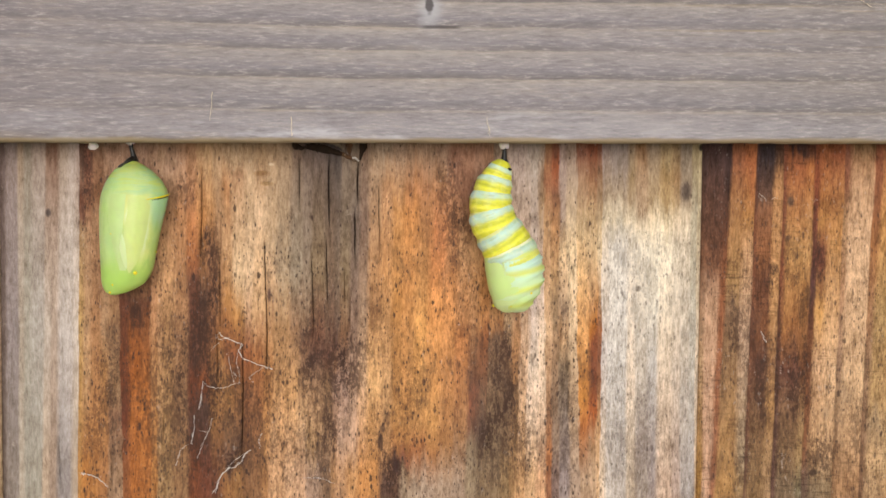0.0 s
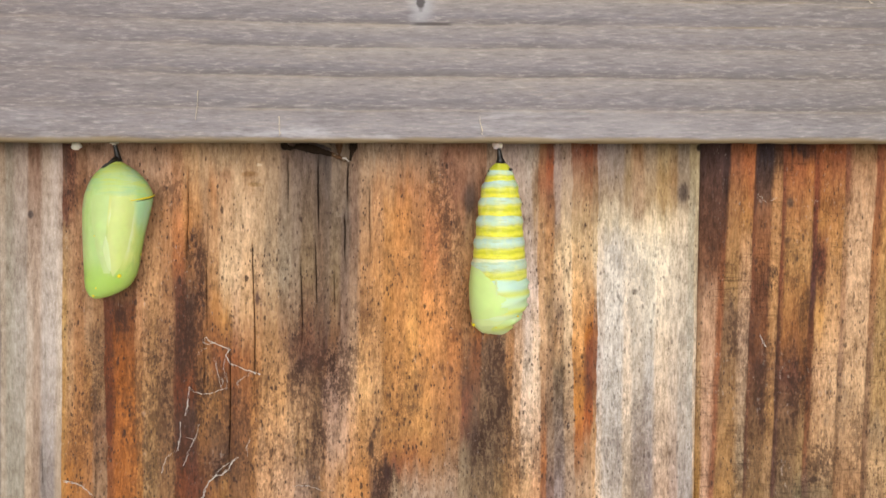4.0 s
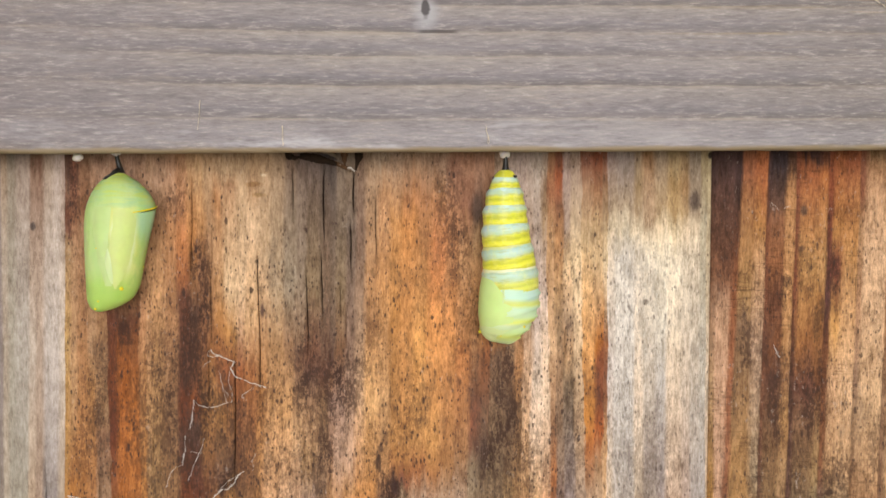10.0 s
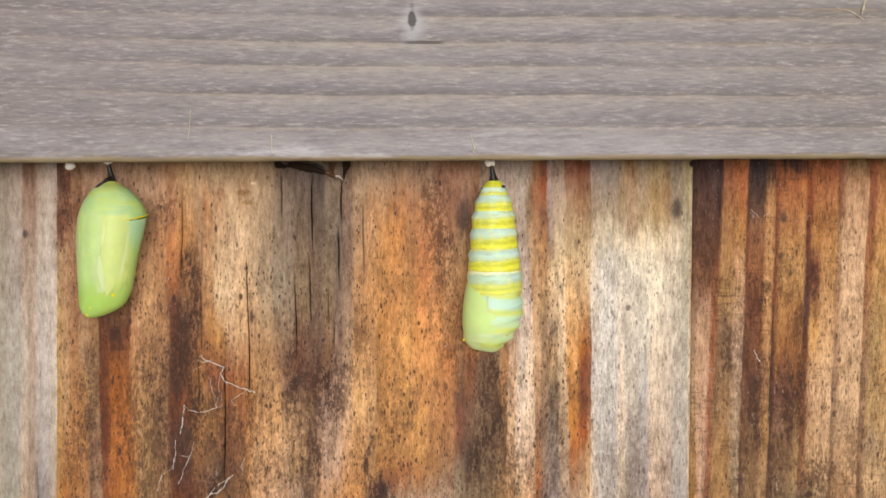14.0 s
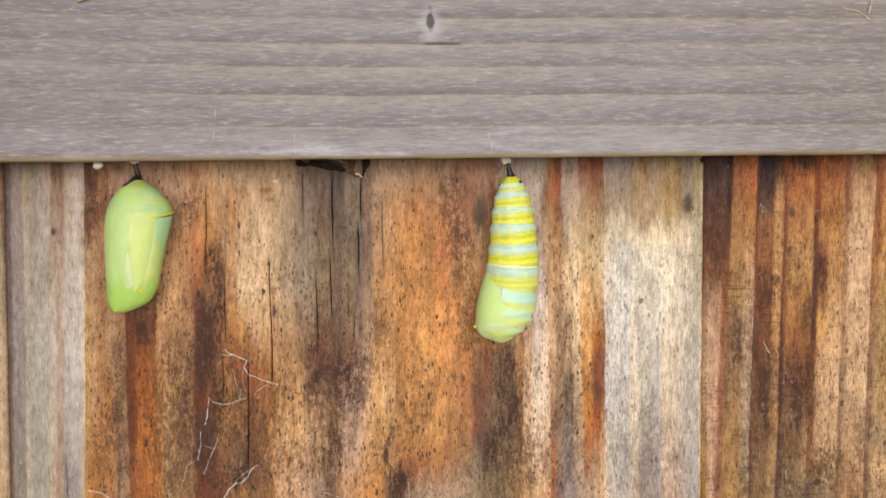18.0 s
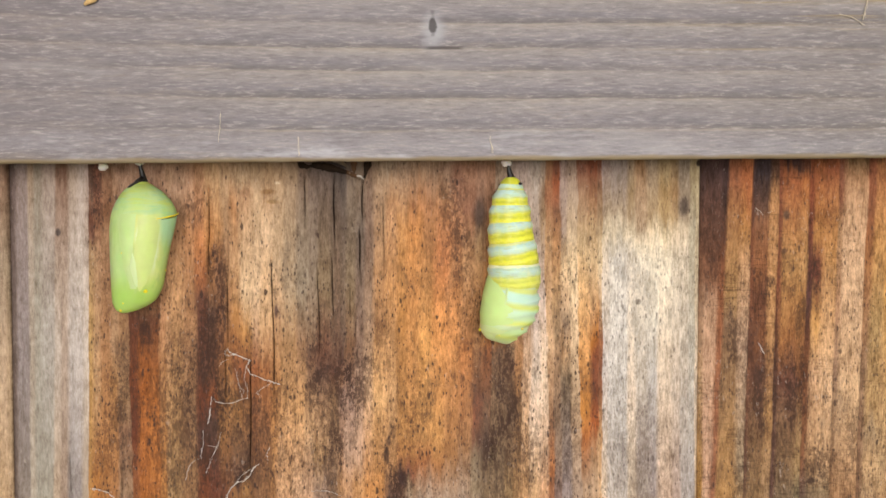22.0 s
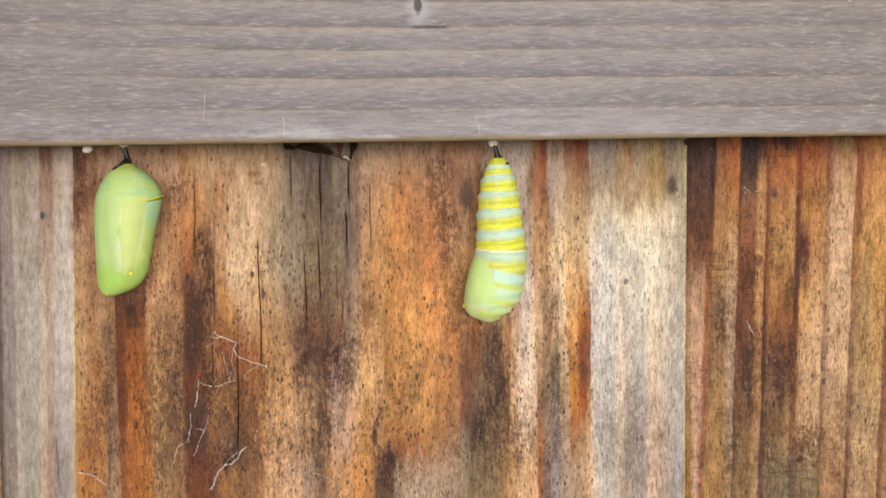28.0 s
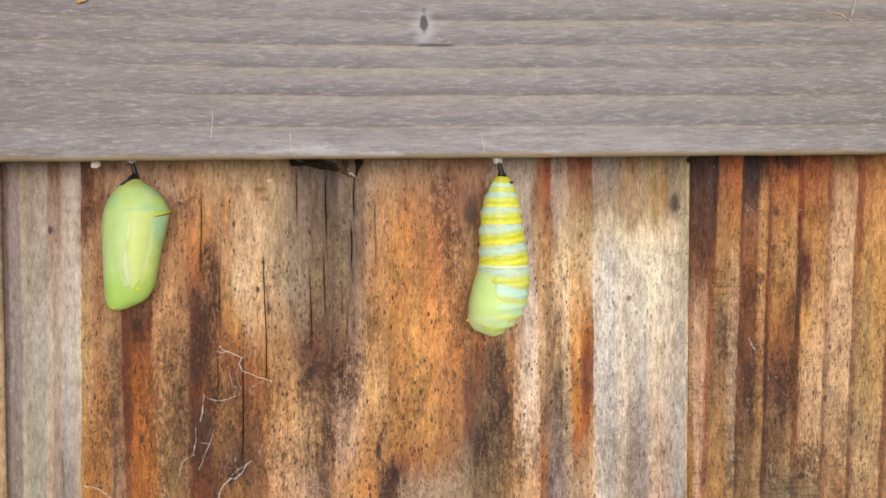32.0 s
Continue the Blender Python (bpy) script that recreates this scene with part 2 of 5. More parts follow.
    # pale chips where the stain has flaked off
    chip = m.math("MULTIPLY", m.step(m.noise(1300, 60, 620, 4, 0.75, seed + 70), 0.6, 0.7), m.step(m.noise(110, 30, 60, 3, 0.6, seed + 73), 0.45, 0.65))
    col = m.mix(m.math("MULTIPLY", chip, 0.4), col, lin("d6c4ae", K))
    if saw:
        marks = m.math("MULTIPLY", m.step(m.noise(220, 20, 1700, 4, 0.7, seed + 60), 0.5, 0.68), m.step(m.noise(90, 20, 60, 2, 0.5, seed + 63), 0.4, 0.65))
        col = m.mix(m.math("MULTIPLY", marks, saw), col, lin("3a2618", K))
    # cracks darkened by depth: their dirt and shade put into the colour
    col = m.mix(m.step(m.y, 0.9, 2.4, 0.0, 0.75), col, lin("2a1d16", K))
    # the stained heart of the board is ruddier and bluer than its silvered edges
    col = m.mix(m.math("MULTIPLY", m.step(m.x, bare - 3.0, bare, 1.0, 0.0), m.step(m.x, dry - 1.0, dry + 1.0)), m.mix(1.0, col, (1.03, 1.05, 1.09, 1.0), "MULTIPLY"), m.mix(1.0, col, (1.02, 1.05, 1.17, 1.0), "MULTIPLY"))
    h = m.math("ADD", m.math("MULTIPLY", fib, 0.6), m.math("SUBTRACT", mid, m.math("MULTIPLY", flecks, 0.4)))
    m.bump(h, 0.0004, 0.6)
    return m.done(col)


# grain bands of each board: where each begins (mm from the board's edge), how it leans, how soft its edge is,
# and its stain from the rail downwards (mm below the rail)
MID_BANDS = [
    # first band: shade of the rounded edge beside the gap, painted in
    (-139.3, -0.003, 0.9, "2:6a5850 66:6e5c50"),
    (-138.2, -0.009, 0.45, "2:8b786e 37:93847d 66:8a7b6e"),
    (-136.0, -0.005, 0.3, "2:9b8269 20:aa9885 66:ac9b86"),
    (-134.9, -0.005, 0.45, "2:8b7c6a 37:a49987 66:9b9180"),
    (-133.2, -0.017, 0.75, "2:9d8878 37:b0a496 66:9e9381"),
    (-130.6, -0.019, 0.3, "2:80614d 25:b7a08c 37:bdab99 66:b89e84"),
    (-129.5, -0.015, 0.3, "2:805e4a 25:b59e8a 66:9f8671"),
    (-128.0, -0.015, 0.6, "2:a58f7b 37:c0b2a5 66:968980"),
    (-126.2, -0.018, 0.75, "3:b29e8f 25:cabaab 58:b5a79d 66:9b8e86"),
    (-124.8, -0.021, 0.6, "3:b0998a 14:ae9886 37:cebca9 66:ae977f"),
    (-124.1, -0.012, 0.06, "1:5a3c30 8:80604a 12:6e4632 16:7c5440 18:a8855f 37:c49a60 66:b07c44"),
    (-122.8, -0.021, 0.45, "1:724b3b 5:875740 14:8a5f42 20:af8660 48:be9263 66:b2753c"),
    (-121.5, -0.020, 0.6, "1:9a7557 12:81583a 16:a57c58 66:af753f"),
    (-119.5, -0.020, 0.6, "1:a47f63 7:9b7555 37:ae865e 43:a77747 66:a87244"),
    (-118.1, -0.016, 0.45, "1:a48064 30:99704a 49:9a7550 54:8b6548 66:9e7b5a"),
    (-117.2, 0.013, 0.12, "1:a48064 23:9f7653 31:643b28 43:794427 54:723f29 66:925a35"),
    (-115.3, 0.006, 0.6, "1:a48064 25:936a47 32:5b3826 43:a05d2a 66:ae6a34"),
    (-112.5, -0.004, 0.6, "1:a48064 25:996f4a 31:6c432c 49:af6a31 66:ae6c36"),
    (-110.6, -0.002, 0.38, "1:a48063 32:c48e60 43:ae7b4c 66:b57a42"),
    (-109.1, -0.004, 0.3, "3:a78362 14:a27654 23:d7a16e 37:b8895d 49:bf8f5c 56:a87d50 66:a88255"),
    (-108.0, -0.007, 0.45, "3:a88465 14:ad7e55 26:d39e6a 37:a97c4f 66:9a764c"),
    # from here to -98 the upper stops are lightened to offset the chrysalis's shadow
    (-105.2, -0.019, 0.9, "3:b18866 14:be8758 49:8a6645 66:976f49"),
    (-103.8, 0.012, 0.45, "3:b68861 16:bf7d4b 24:9b613b 27:6d4531 43:5c3b2a 49:713f27 55:583c2e 66:79462b"),
    (-101.6, 0.011, 0.6, "3:b99166 14:c2854d 29:5f4433 43:6f462c 48:874c2a 54:553e31 66:76452f"),
    (-100.0, 0.018, 0.45, "3:b99368 14:c08b57 20:946947 37:7d5234 55:94683d 66:714731"),
    (-98.4, 0.019, 0.6, "3:b7936b 37:96633a 49:ab7947 63:7e563a 67:885a38"),
    (-96.7, 0.010, 0.6, "3:b4926c 11:b98455 20:cd9f6f 31:b17c47 43:9b5f39 49:a87744 63:72533f 68:97683c"),
    (-95.0, 0.012, 0.6, "3:b4946e 8:b88e65 26:e0bb8c 35:ba8349 43:9b5d39 49:a36e3f 61:7d5b40 67:976b3f"),
    (-92.1, -0.005, 0.6, "3:b4936c 26:dbb588 42:9a5d36 67:855c3a"),
    (-90.0, -0.021, 0.6, "3:b08e67 8:b48f67 14:d2ae84 32:d1a574 42:a4693d 67:8c6340"),
    (-87.7, -0.014, 0.75, "3:ab8b67 20:c9a77d 43:b37b48 61:ba844f 67:aa784a"),
    (-85.4, -0.024, 0.75, "3:9a7e5f 26:b09470 37:ac8155 49:cd9861 67:d3a171"),
    (-82.9, -0.016, 0.6, "3:7e6651 26:9e8a6e 37:a27a56 49:cc9861 67:deae80"),
    (-80.6, -0.018, 0.45, "3:6e5b4c 26:978167 35:9a7959 40:825c43 55:c99c6c 67:d3a57b"),
    (-78.9, -0.017, 0.45, "3:68574a 26:8c7353 38:835940 43:6a4d3c 55:ba8f64 61:ab8459 67:aa886b"),
    (-76.2, -0.015, 0.75, "2:52473e 26:84694f 43:704d3a 49:886747 67:947253"),
    (-74.2, -0.011, 0.6, "2:544940 26:836c54 40:614639 45:916848 49:9d7b65 67:af8053"),
    (-73.1, -0.016, 0.45, "3:7e6b57 14:78654f 26:8f7656 38:825d40 49:ae896f 61:c9a07d 67:c69466"),
    (-71.2, -0.010, 0.45, "3:89735b 14:736150 38:91725a 61:d2a680 67:ce9760"),
    (-69.3, -0.006, 0.6, "3:8d725a 14:826752 35:a68464 49:d6aa7e 67:ca8b4f"),
    (-67.3, -0.011, 0.75, "2:9e8366 26:bc8a5a 35:ae7e51 40:d69f65 50:d8a56b 67:c88a4e"),
    (-65.0, -0.004, 0.75, "2:a0886c 9:aa7d54 11:c19063 26:c38b54 50:d2a06a 61:cc945c 66:a5784f 70:684c3a"),
    (-62.7, -0.001, 0.75, "2:a4876b 14:c18951 32:c08548 38:ae7944 56:c38b50 61:b97e4a 64:6b4a39 67:6d4f3a"),
    (-60.4, -0.010, 0.9, "2:a48465 10:b17a4d 14:d18f51 56:c58c51 60:af7643 63:87533a 66:967959 70:9e8466"),
    (-57.4, -0.026, 0.9, "2:a38365 10:ac774d 38:da9b56 56:cb9154 62:ae7043 70:b29677"),
    (-54.5, -0.031, 0.9, "2:9f7d61 6:9d7551 20:d48953 32:de9655 56:ca9153 62:b07747 70:b4977a"),
    (-51.5, -0.030, 0.9, "3:9a6f54 32:d99456 62:a97749 70:af9173"),
    (-49.2, -0.021, 0.75, "3:9e7356 9:8f6348 20:c59362 32:d3945c 38:c27e48 59:a6784f 70:a5896d"),
    (-46.6, -0.014, 0.6, "3:987156 12:7a604b 17:bf9668 26:d49a62 48:734d37 52:8a563b 58:79553e 62:937b5d 68:9b8363"),
    (-44.8, -0.012, 0.75, "3:a67c5d 9:9d7355 26:df9e5d 40:925b36 50:76553e 52:8b6749 58:654f3e 68:8e7352"),
    (-42.4, -0.019, 0.22, "2:a1896f 26:c89762 37:a57245 40:816247 62:7c6448 68:8d7252"),
    (-39.8, -0.009, 0.45, "2:a7917e 33:bb966a 41:75573f 44:7e5f43 52:5f4935 57:836649 68:987850"),
    (-38.0, -0.009, 0.45, "2:aa9482 26:c0a17f 37:a97c53 41:bc8858 48:ab7b4d 50:826142 68:a57d51"),
    (-36.0, -0.018, 0.38, "3:ac9884 50:dbae81 68:c99966"),
    (-34.8, -0.007, 0.45, "3:ab9984 9:a6917b 32:d7bea7 44:d7bd9e 50:f1cfaa 68:d4a776"),
    (-33.4, 0.005, 0.6, "2:a99279 6:96785b 12:a2825c 26:d3b9a1 38:eecda6 50:ebc9a3 68:daa575"),
    (-32.4, 0.018, 0.22, "1:946845 9:946141 17:bd9264 38:cea478 55:a07350 65:b37141 69:996543"),
    (-30.9, 0.014, 0.3, "1:82523b 5:9b5632 11:895f43 18:b68455 26:c49968 34:977957 38:a8825d 55:8f7359 62:997e65 68:866b5b"),
    (-29.3, 0.013, 0.3, "2:9e8573 15:b3987f 18:b9976f 22:e7c290 26:ddb587 32:a78766 38:ca9f71 44:8a7357 68:988476"),
    (-27.8, 0.022, 0.45, "2:a98e76 12:c0a480 21:edcc9b 32:e6c395 50:b7946e 68:ad8f72"),
    (-25.8, 0.023, 0.12, "1:885840 17:cfaf80 26:e6b57b 38:dea05f 44:c18041 50:c6833f 55:af6a38 68:b08e6b"),
    (-23.6, 0.018, 0.6, "1:7d452c 11:9c7551 15:be9c6f 21:d5b282 36:b36f31 40:894d2e 49:7a472e 54:a85c2e 62:a27c56 68:b8946f"),
    (-21.4, 0.005, 0.22, "1:7b4e3a 11:997a58 15:c4a57a 21:dcc095 38:9a633f 43:88583f 49:905e3f 56:c49566 68:d4a97b"),
    (-20.4, 0.002, 0.1, "1:968176 11:9f886e 15:ceb896 21:e0ccb2 44:c2b2a4 56:d9c5b0 68:dcbf9e"),
    (-19.0, -0.002, 0.6, "1:9a897d 6:927f6e 11:ab9479 15:dbc7a7 21:e1d4c2 50:d4c9bc 62:bdae9f 69:ccbcac"),
    (-15.4, 0.010, 0.45, "1:9e866b 6:997e5a 11:b09574 15:decaaa 21:e8d8c1 51:e3cbb0 69:cbb296"),
    (-13.9, 0.018, 0.6, "1:97724f 12:ba9c7c 16:e3cfaf 21:ecdcc3 63:a69486 69:ad9b8a"),
    (-11.5, 0.024, 0.75, "1:978169 11:ab8f6b 15:dcc4a0 21:ecdcc0 45:c0b5a9 69:ae9b90"),
    (-8.8, 0.006, 0.6, "1:9d845f 6:9b7c52 11:af9065 15:dfc7a0 21:ebd9bc 69:cdad92"),
    (-6.2, 0.014, 0.75, "1:937856 6:95734e 11:ab8e68 15:dbc3a2 21:e1cfb4 69:b59a88"),
    (-4.6, 0.016, 0.45, "1:907e6b 11:9e896f 15:ceb798 21:d8c5aa 69:afa196"),
    (-2.1, 0.004, 0.3, "1:9f8a65 9:9d8b6b 15:b7a78a 39:c1b4a0 69:afa298"),
    (-0.8, 0.004, 0.1, "1:b4a078 51:e0c8ac 69:d8b894"),
]
RIGHT_BANDS = [
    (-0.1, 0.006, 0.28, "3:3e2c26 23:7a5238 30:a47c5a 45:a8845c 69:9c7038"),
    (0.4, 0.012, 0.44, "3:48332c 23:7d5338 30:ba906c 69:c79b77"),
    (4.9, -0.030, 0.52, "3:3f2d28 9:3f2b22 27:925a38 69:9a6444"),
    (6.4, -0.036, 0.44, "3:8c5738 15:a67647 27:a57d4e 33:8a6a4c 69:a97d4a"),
    (8.7, -0.007, 0.76, "3:aa663c 15:b17d47 21:c9996a 39:bf9a77 63:a78d6a 69:a78356"),
    (11.3, -0.020, 0.25, "3:4c362e 15:7d4a2f 69:7c5840"),
    (12.0, -0.018, 0.52, "3:3b2f2d 10:634634 13:885b3c 21:99643e 28:6b442e 39:815233 45:63412f 69:8d6c46"),
    (15.0, -0.014, 0.6, "3:5e412f 8:b07e4f 33:c4905a 45:976c46 51:ad7f4d 69:a37f57"),
    (16.9, -0.017, 0.25, "3:7c472f 27:895236 45:583b2c 69:6e4f3f"),
    (17.8, -0.015, 0.52, "1:4c352d 2:7e4c2f 4:9b5c36 21:b7864f 37:996539 45:664130 63:8e6d49 69:7d6549"),
    (21.7, -0.016, 0.76, "1:6b422d 3:a46436 21:bb8b55 27:a4713e 45:774c30 63:9e7c50 70:806f50"),
    (23.7, -0.023, 0.25, "3:874b2e 27:58372f 39:764a2e 63:805436 70:6f5643"),
    (24.7, -0.017, 0.44, "3:995c35 15:ab7640 20:774630 23:76442f 34:c48f50 45:cc9e71 63:bb9062 70:7e6649"),
    (26.7, -0.015, 0.92, "3:925534 20:c58e53 45:d5a97a 64:c3986a 70:8d7250"),
    (29.9, -0.018, 0.28, "3:87553b 9:86553a 15:a98158 27:b3855d 45:947256 51:a17c57 70:8b6644"),
    (31.1, -0.022, 0.6, "1:916d48 3:ab7f57 21:d6ac80 51:cca375 70:ab7f55"),
    (36.2, -0.028, 0.25, "3:854f33 15:8b5936 21:a56f42 45:967353 70:7d5b40"),
    (37.9, -0.034, 0.6, "3:a76f43 15:c08b50 33:a58251 52:b8915e 58:a38560 64:be9667 70:b69166"),
    (40.1, -0.018, 0.92, "3:b37946 15:cf975a 27:c3904f 64:c19c6d 70:b68d5f"),
    (44.1, -0.036, 0.28, "3:925f40 70:80563b"),
    (45.3, -0.036, 0.6, "3:bc8d55 70:a37d50"),
    (50.3, -0.029, 0.28, "3:936142 70:7f553b"),
    (51.8, -0.029, 0.6, "3:a87c4c 70:b08858"),
]
LEFT_BANDS = [
    (-140.0, 0.0, 0.5, "4:8a6848 22:a38869 42:c6a57a 66:c6a175"),
    (-40.0, 0.0, 3.0, "4:94745a 22:9c8468 42:bd9e7b 66:bd9a70"),
    (-1.2, 0.0, 0.4, "4:7a5c45 22:957e61 42:b2946f 66:b99870"),
]

# knots and spots: across, down, half width, half height, colour, amount, softness across and down (mm)
MID_SPOTS = [(-87.2, 30.3, 0.45, 1.4, "4c3430", 0.85, 0.5, 0.5), (-88.7, 6.2, 1.5, 0.5, "8a6236", 0.7, 0.5, 0.5), (-87.8, 8.2, 1.2, 0.4, "94703c", 0.6, 0.5, 0.5), (-86.9, 4.4, 0.5, 0.3, "dcc49c", 0.7, 0.4, 0.4), (-93.3, 6.2, 1.2, 1.0, "8a5f40", 0.5, 0.6, 0.6),
             (-130.3, 14.4, 0.5, 0.8, "4e4440", 0.85, 0.4, 0.4), (-3.3, 9.5, 1.1, 1.9, "5c4d44", 0.85, 0.5, 0.5), (-12.7, 29, 0.6, 0.6, "6e5c50", 0.7, 0.4, 0.4),
             (-61.8, 65.1, 0.8, 1.6, "3c2a26", 0.85, 0.5, 0.5), (-64.8, 60.2, 0.6, 1.7, "3c2a22", 0.85, 0.4, 0.4), (-64.4, 57.6, 0.5, 0.9, "40302a", 0.7, 0.4, 0.4), (-46.0, 10.4, 1.3, 2.6, "4a3e38", 0.6, 0.6, 0.5), (-0.3, 0.6, 0.5, 0.7, "1e1714", 0.95, 0.4, 0.4)]
# mould: across, down, half width, half height (mm), strength
MID_MOULD = [(-99.7, 20, 2, 4, 0.8), (-99.3, 29.5, 3, 4, 0.8), (-101.5, 38, 3, 8, 0.6), (-72.9, 42.4, 1.6, 3.5, 0.9), (-79.9, 47, 2, 6, 0.7), (-75.3, 59.4, 1.6, 4, 0.8), (-77, 64, 2.5, 7, 0.6), (-94.5, 62.5, 2.5, 3.5, 0.9), (-62.6, 69, 2.6, 4, 0.95),
             (-43.4, 60, 2, 5, 0.8), (-39.2, 40, 1.6, 5, 0.8), (-38.9, 51.8, 1.6, 4, 0.8), (-98.6, 50, 2.2, 7, 0.8), (-104.6, 47, 1.5, 6, 0.6), (-113.6, 33.6, 2, 3.5, 0.8), (-78.6, 35, 4, 5, 0.4), (-51.5, 9, 3.2, 9, 0.6), (-49.5, 18, 3, 8, 0.6),
             (-122.5, 8, 1.5, 8, 0.7), (-103.5, 9, 3, 4, 0.6), (-62, 66, 3, 3, 0.7), (-12, 62, 9, 14, 0.3), (-27, 56, 2.5, 14, 0.5), (-119.5, 52, 3, 14, 0.4),
             (-106, 54, 4, 18, 0.55), (-111, 60, 3, 12, 0.4), (-90, 58, 7, 13, 0.5), (-86, 46, 4, 8, 0.45), (-76, 50, 6, 14, 0.5), (-95, 46, 4, 10, 0.5), (-101, 60, 4, 10, 0.6), (-48, 34, 4, 10, 0.45), (-55, 22, 4, 10, 0.35), (-58, 46, 3, 10, 0.3), (-42, 62, 4, 10, 0.5), (-33, 62, 4, 10, 0.4),
             (-69.8, 47, 3, 9, 0.6), (-74, 46, 4, 8, 0.65), (-66, 38, 4, 8, 0.4), (-83, 62, 4, 8, 0.5), (-80, 40, 3, 6, 0.5), (-60, 55, 6, 12, 0.35), (-65, 60, 4, 8, 0.35), (-100, 40, 3, 10, 0.7), (-98.5, 27, 1.5, 8, 0.7), (-41.5, 50, 2, 12, 0.7), (-38, 50, 4, 12, 0.45), (-37, 63, 4, 8, 0.45), (-117, 45, 3.5, 12, 0.45), (-111, 48, 3.5, 12, 0.4), (-107, 38, 3, 10, 0.4), (-122, 58, 2.5, 10, 0.35)]
RIGHT_MOULD = [(21, 48, 3.5, 10, 0.8), (13.6, 50, 2.2, 10, 0.7), (14.6, 27, 1.6, 4, 0.8), (22, 31, 2.5, 6, 0.6), (7.5, 38, 2, 9, 0.7), (24.5, 22, 1.6, 6, 0.7), (2, 16, 3, 10, 0.5), (26, 64, 4, 6, 0.7), (18, 62, 3, 7, 0.5), (10.5, 40, 1.5, 14, 0.55), (10, 62, 3, 10, 0.5), (19, 22, 3, 8, 0.4), (31, 64, 3, 7, 0.25), (34, 30, 1, 12, 0.2), (33.5, 58, 1.5, 8, 0.5), (16.5, 40, 1.2, 14, 0.5)]
RIGHT_SPOTS = [(18.5, 11.1, 0.7, 1.0, "4a4038", 0.7, 0.5, 0.5), (24.8, 67.5, 0.9, 0.6, "3c2c24", 0.8, 0.5, 0.5), (18.2, 18.6, 0.7, 0.6, "3c2c2a", 0.7, 0.5, 0.5)]

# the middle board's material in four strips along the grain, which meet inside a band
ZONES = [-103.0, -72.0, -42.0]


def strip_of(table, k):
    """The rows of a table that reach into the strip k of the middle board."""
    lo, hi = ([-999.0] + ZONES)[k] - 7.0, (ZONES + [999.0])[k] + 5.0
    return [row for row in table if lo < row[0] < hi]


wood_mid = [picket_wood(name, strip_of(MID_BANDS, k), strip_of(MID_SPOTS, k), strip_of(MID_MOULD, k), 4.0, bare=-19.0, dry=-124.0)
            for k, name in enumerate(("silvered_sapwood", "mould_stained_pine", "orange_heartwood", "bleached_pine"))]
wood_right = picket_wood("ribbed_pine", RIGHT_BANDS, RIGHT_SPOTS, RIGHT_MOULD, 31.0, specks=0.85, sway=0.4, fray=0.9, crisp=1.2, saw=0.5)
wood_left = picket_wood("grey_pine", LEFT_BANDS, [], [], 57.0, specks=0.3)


KR = 0.82
RINGS = [5.8, 11.7, 16.9, 21.1, 25.8, 31.0]


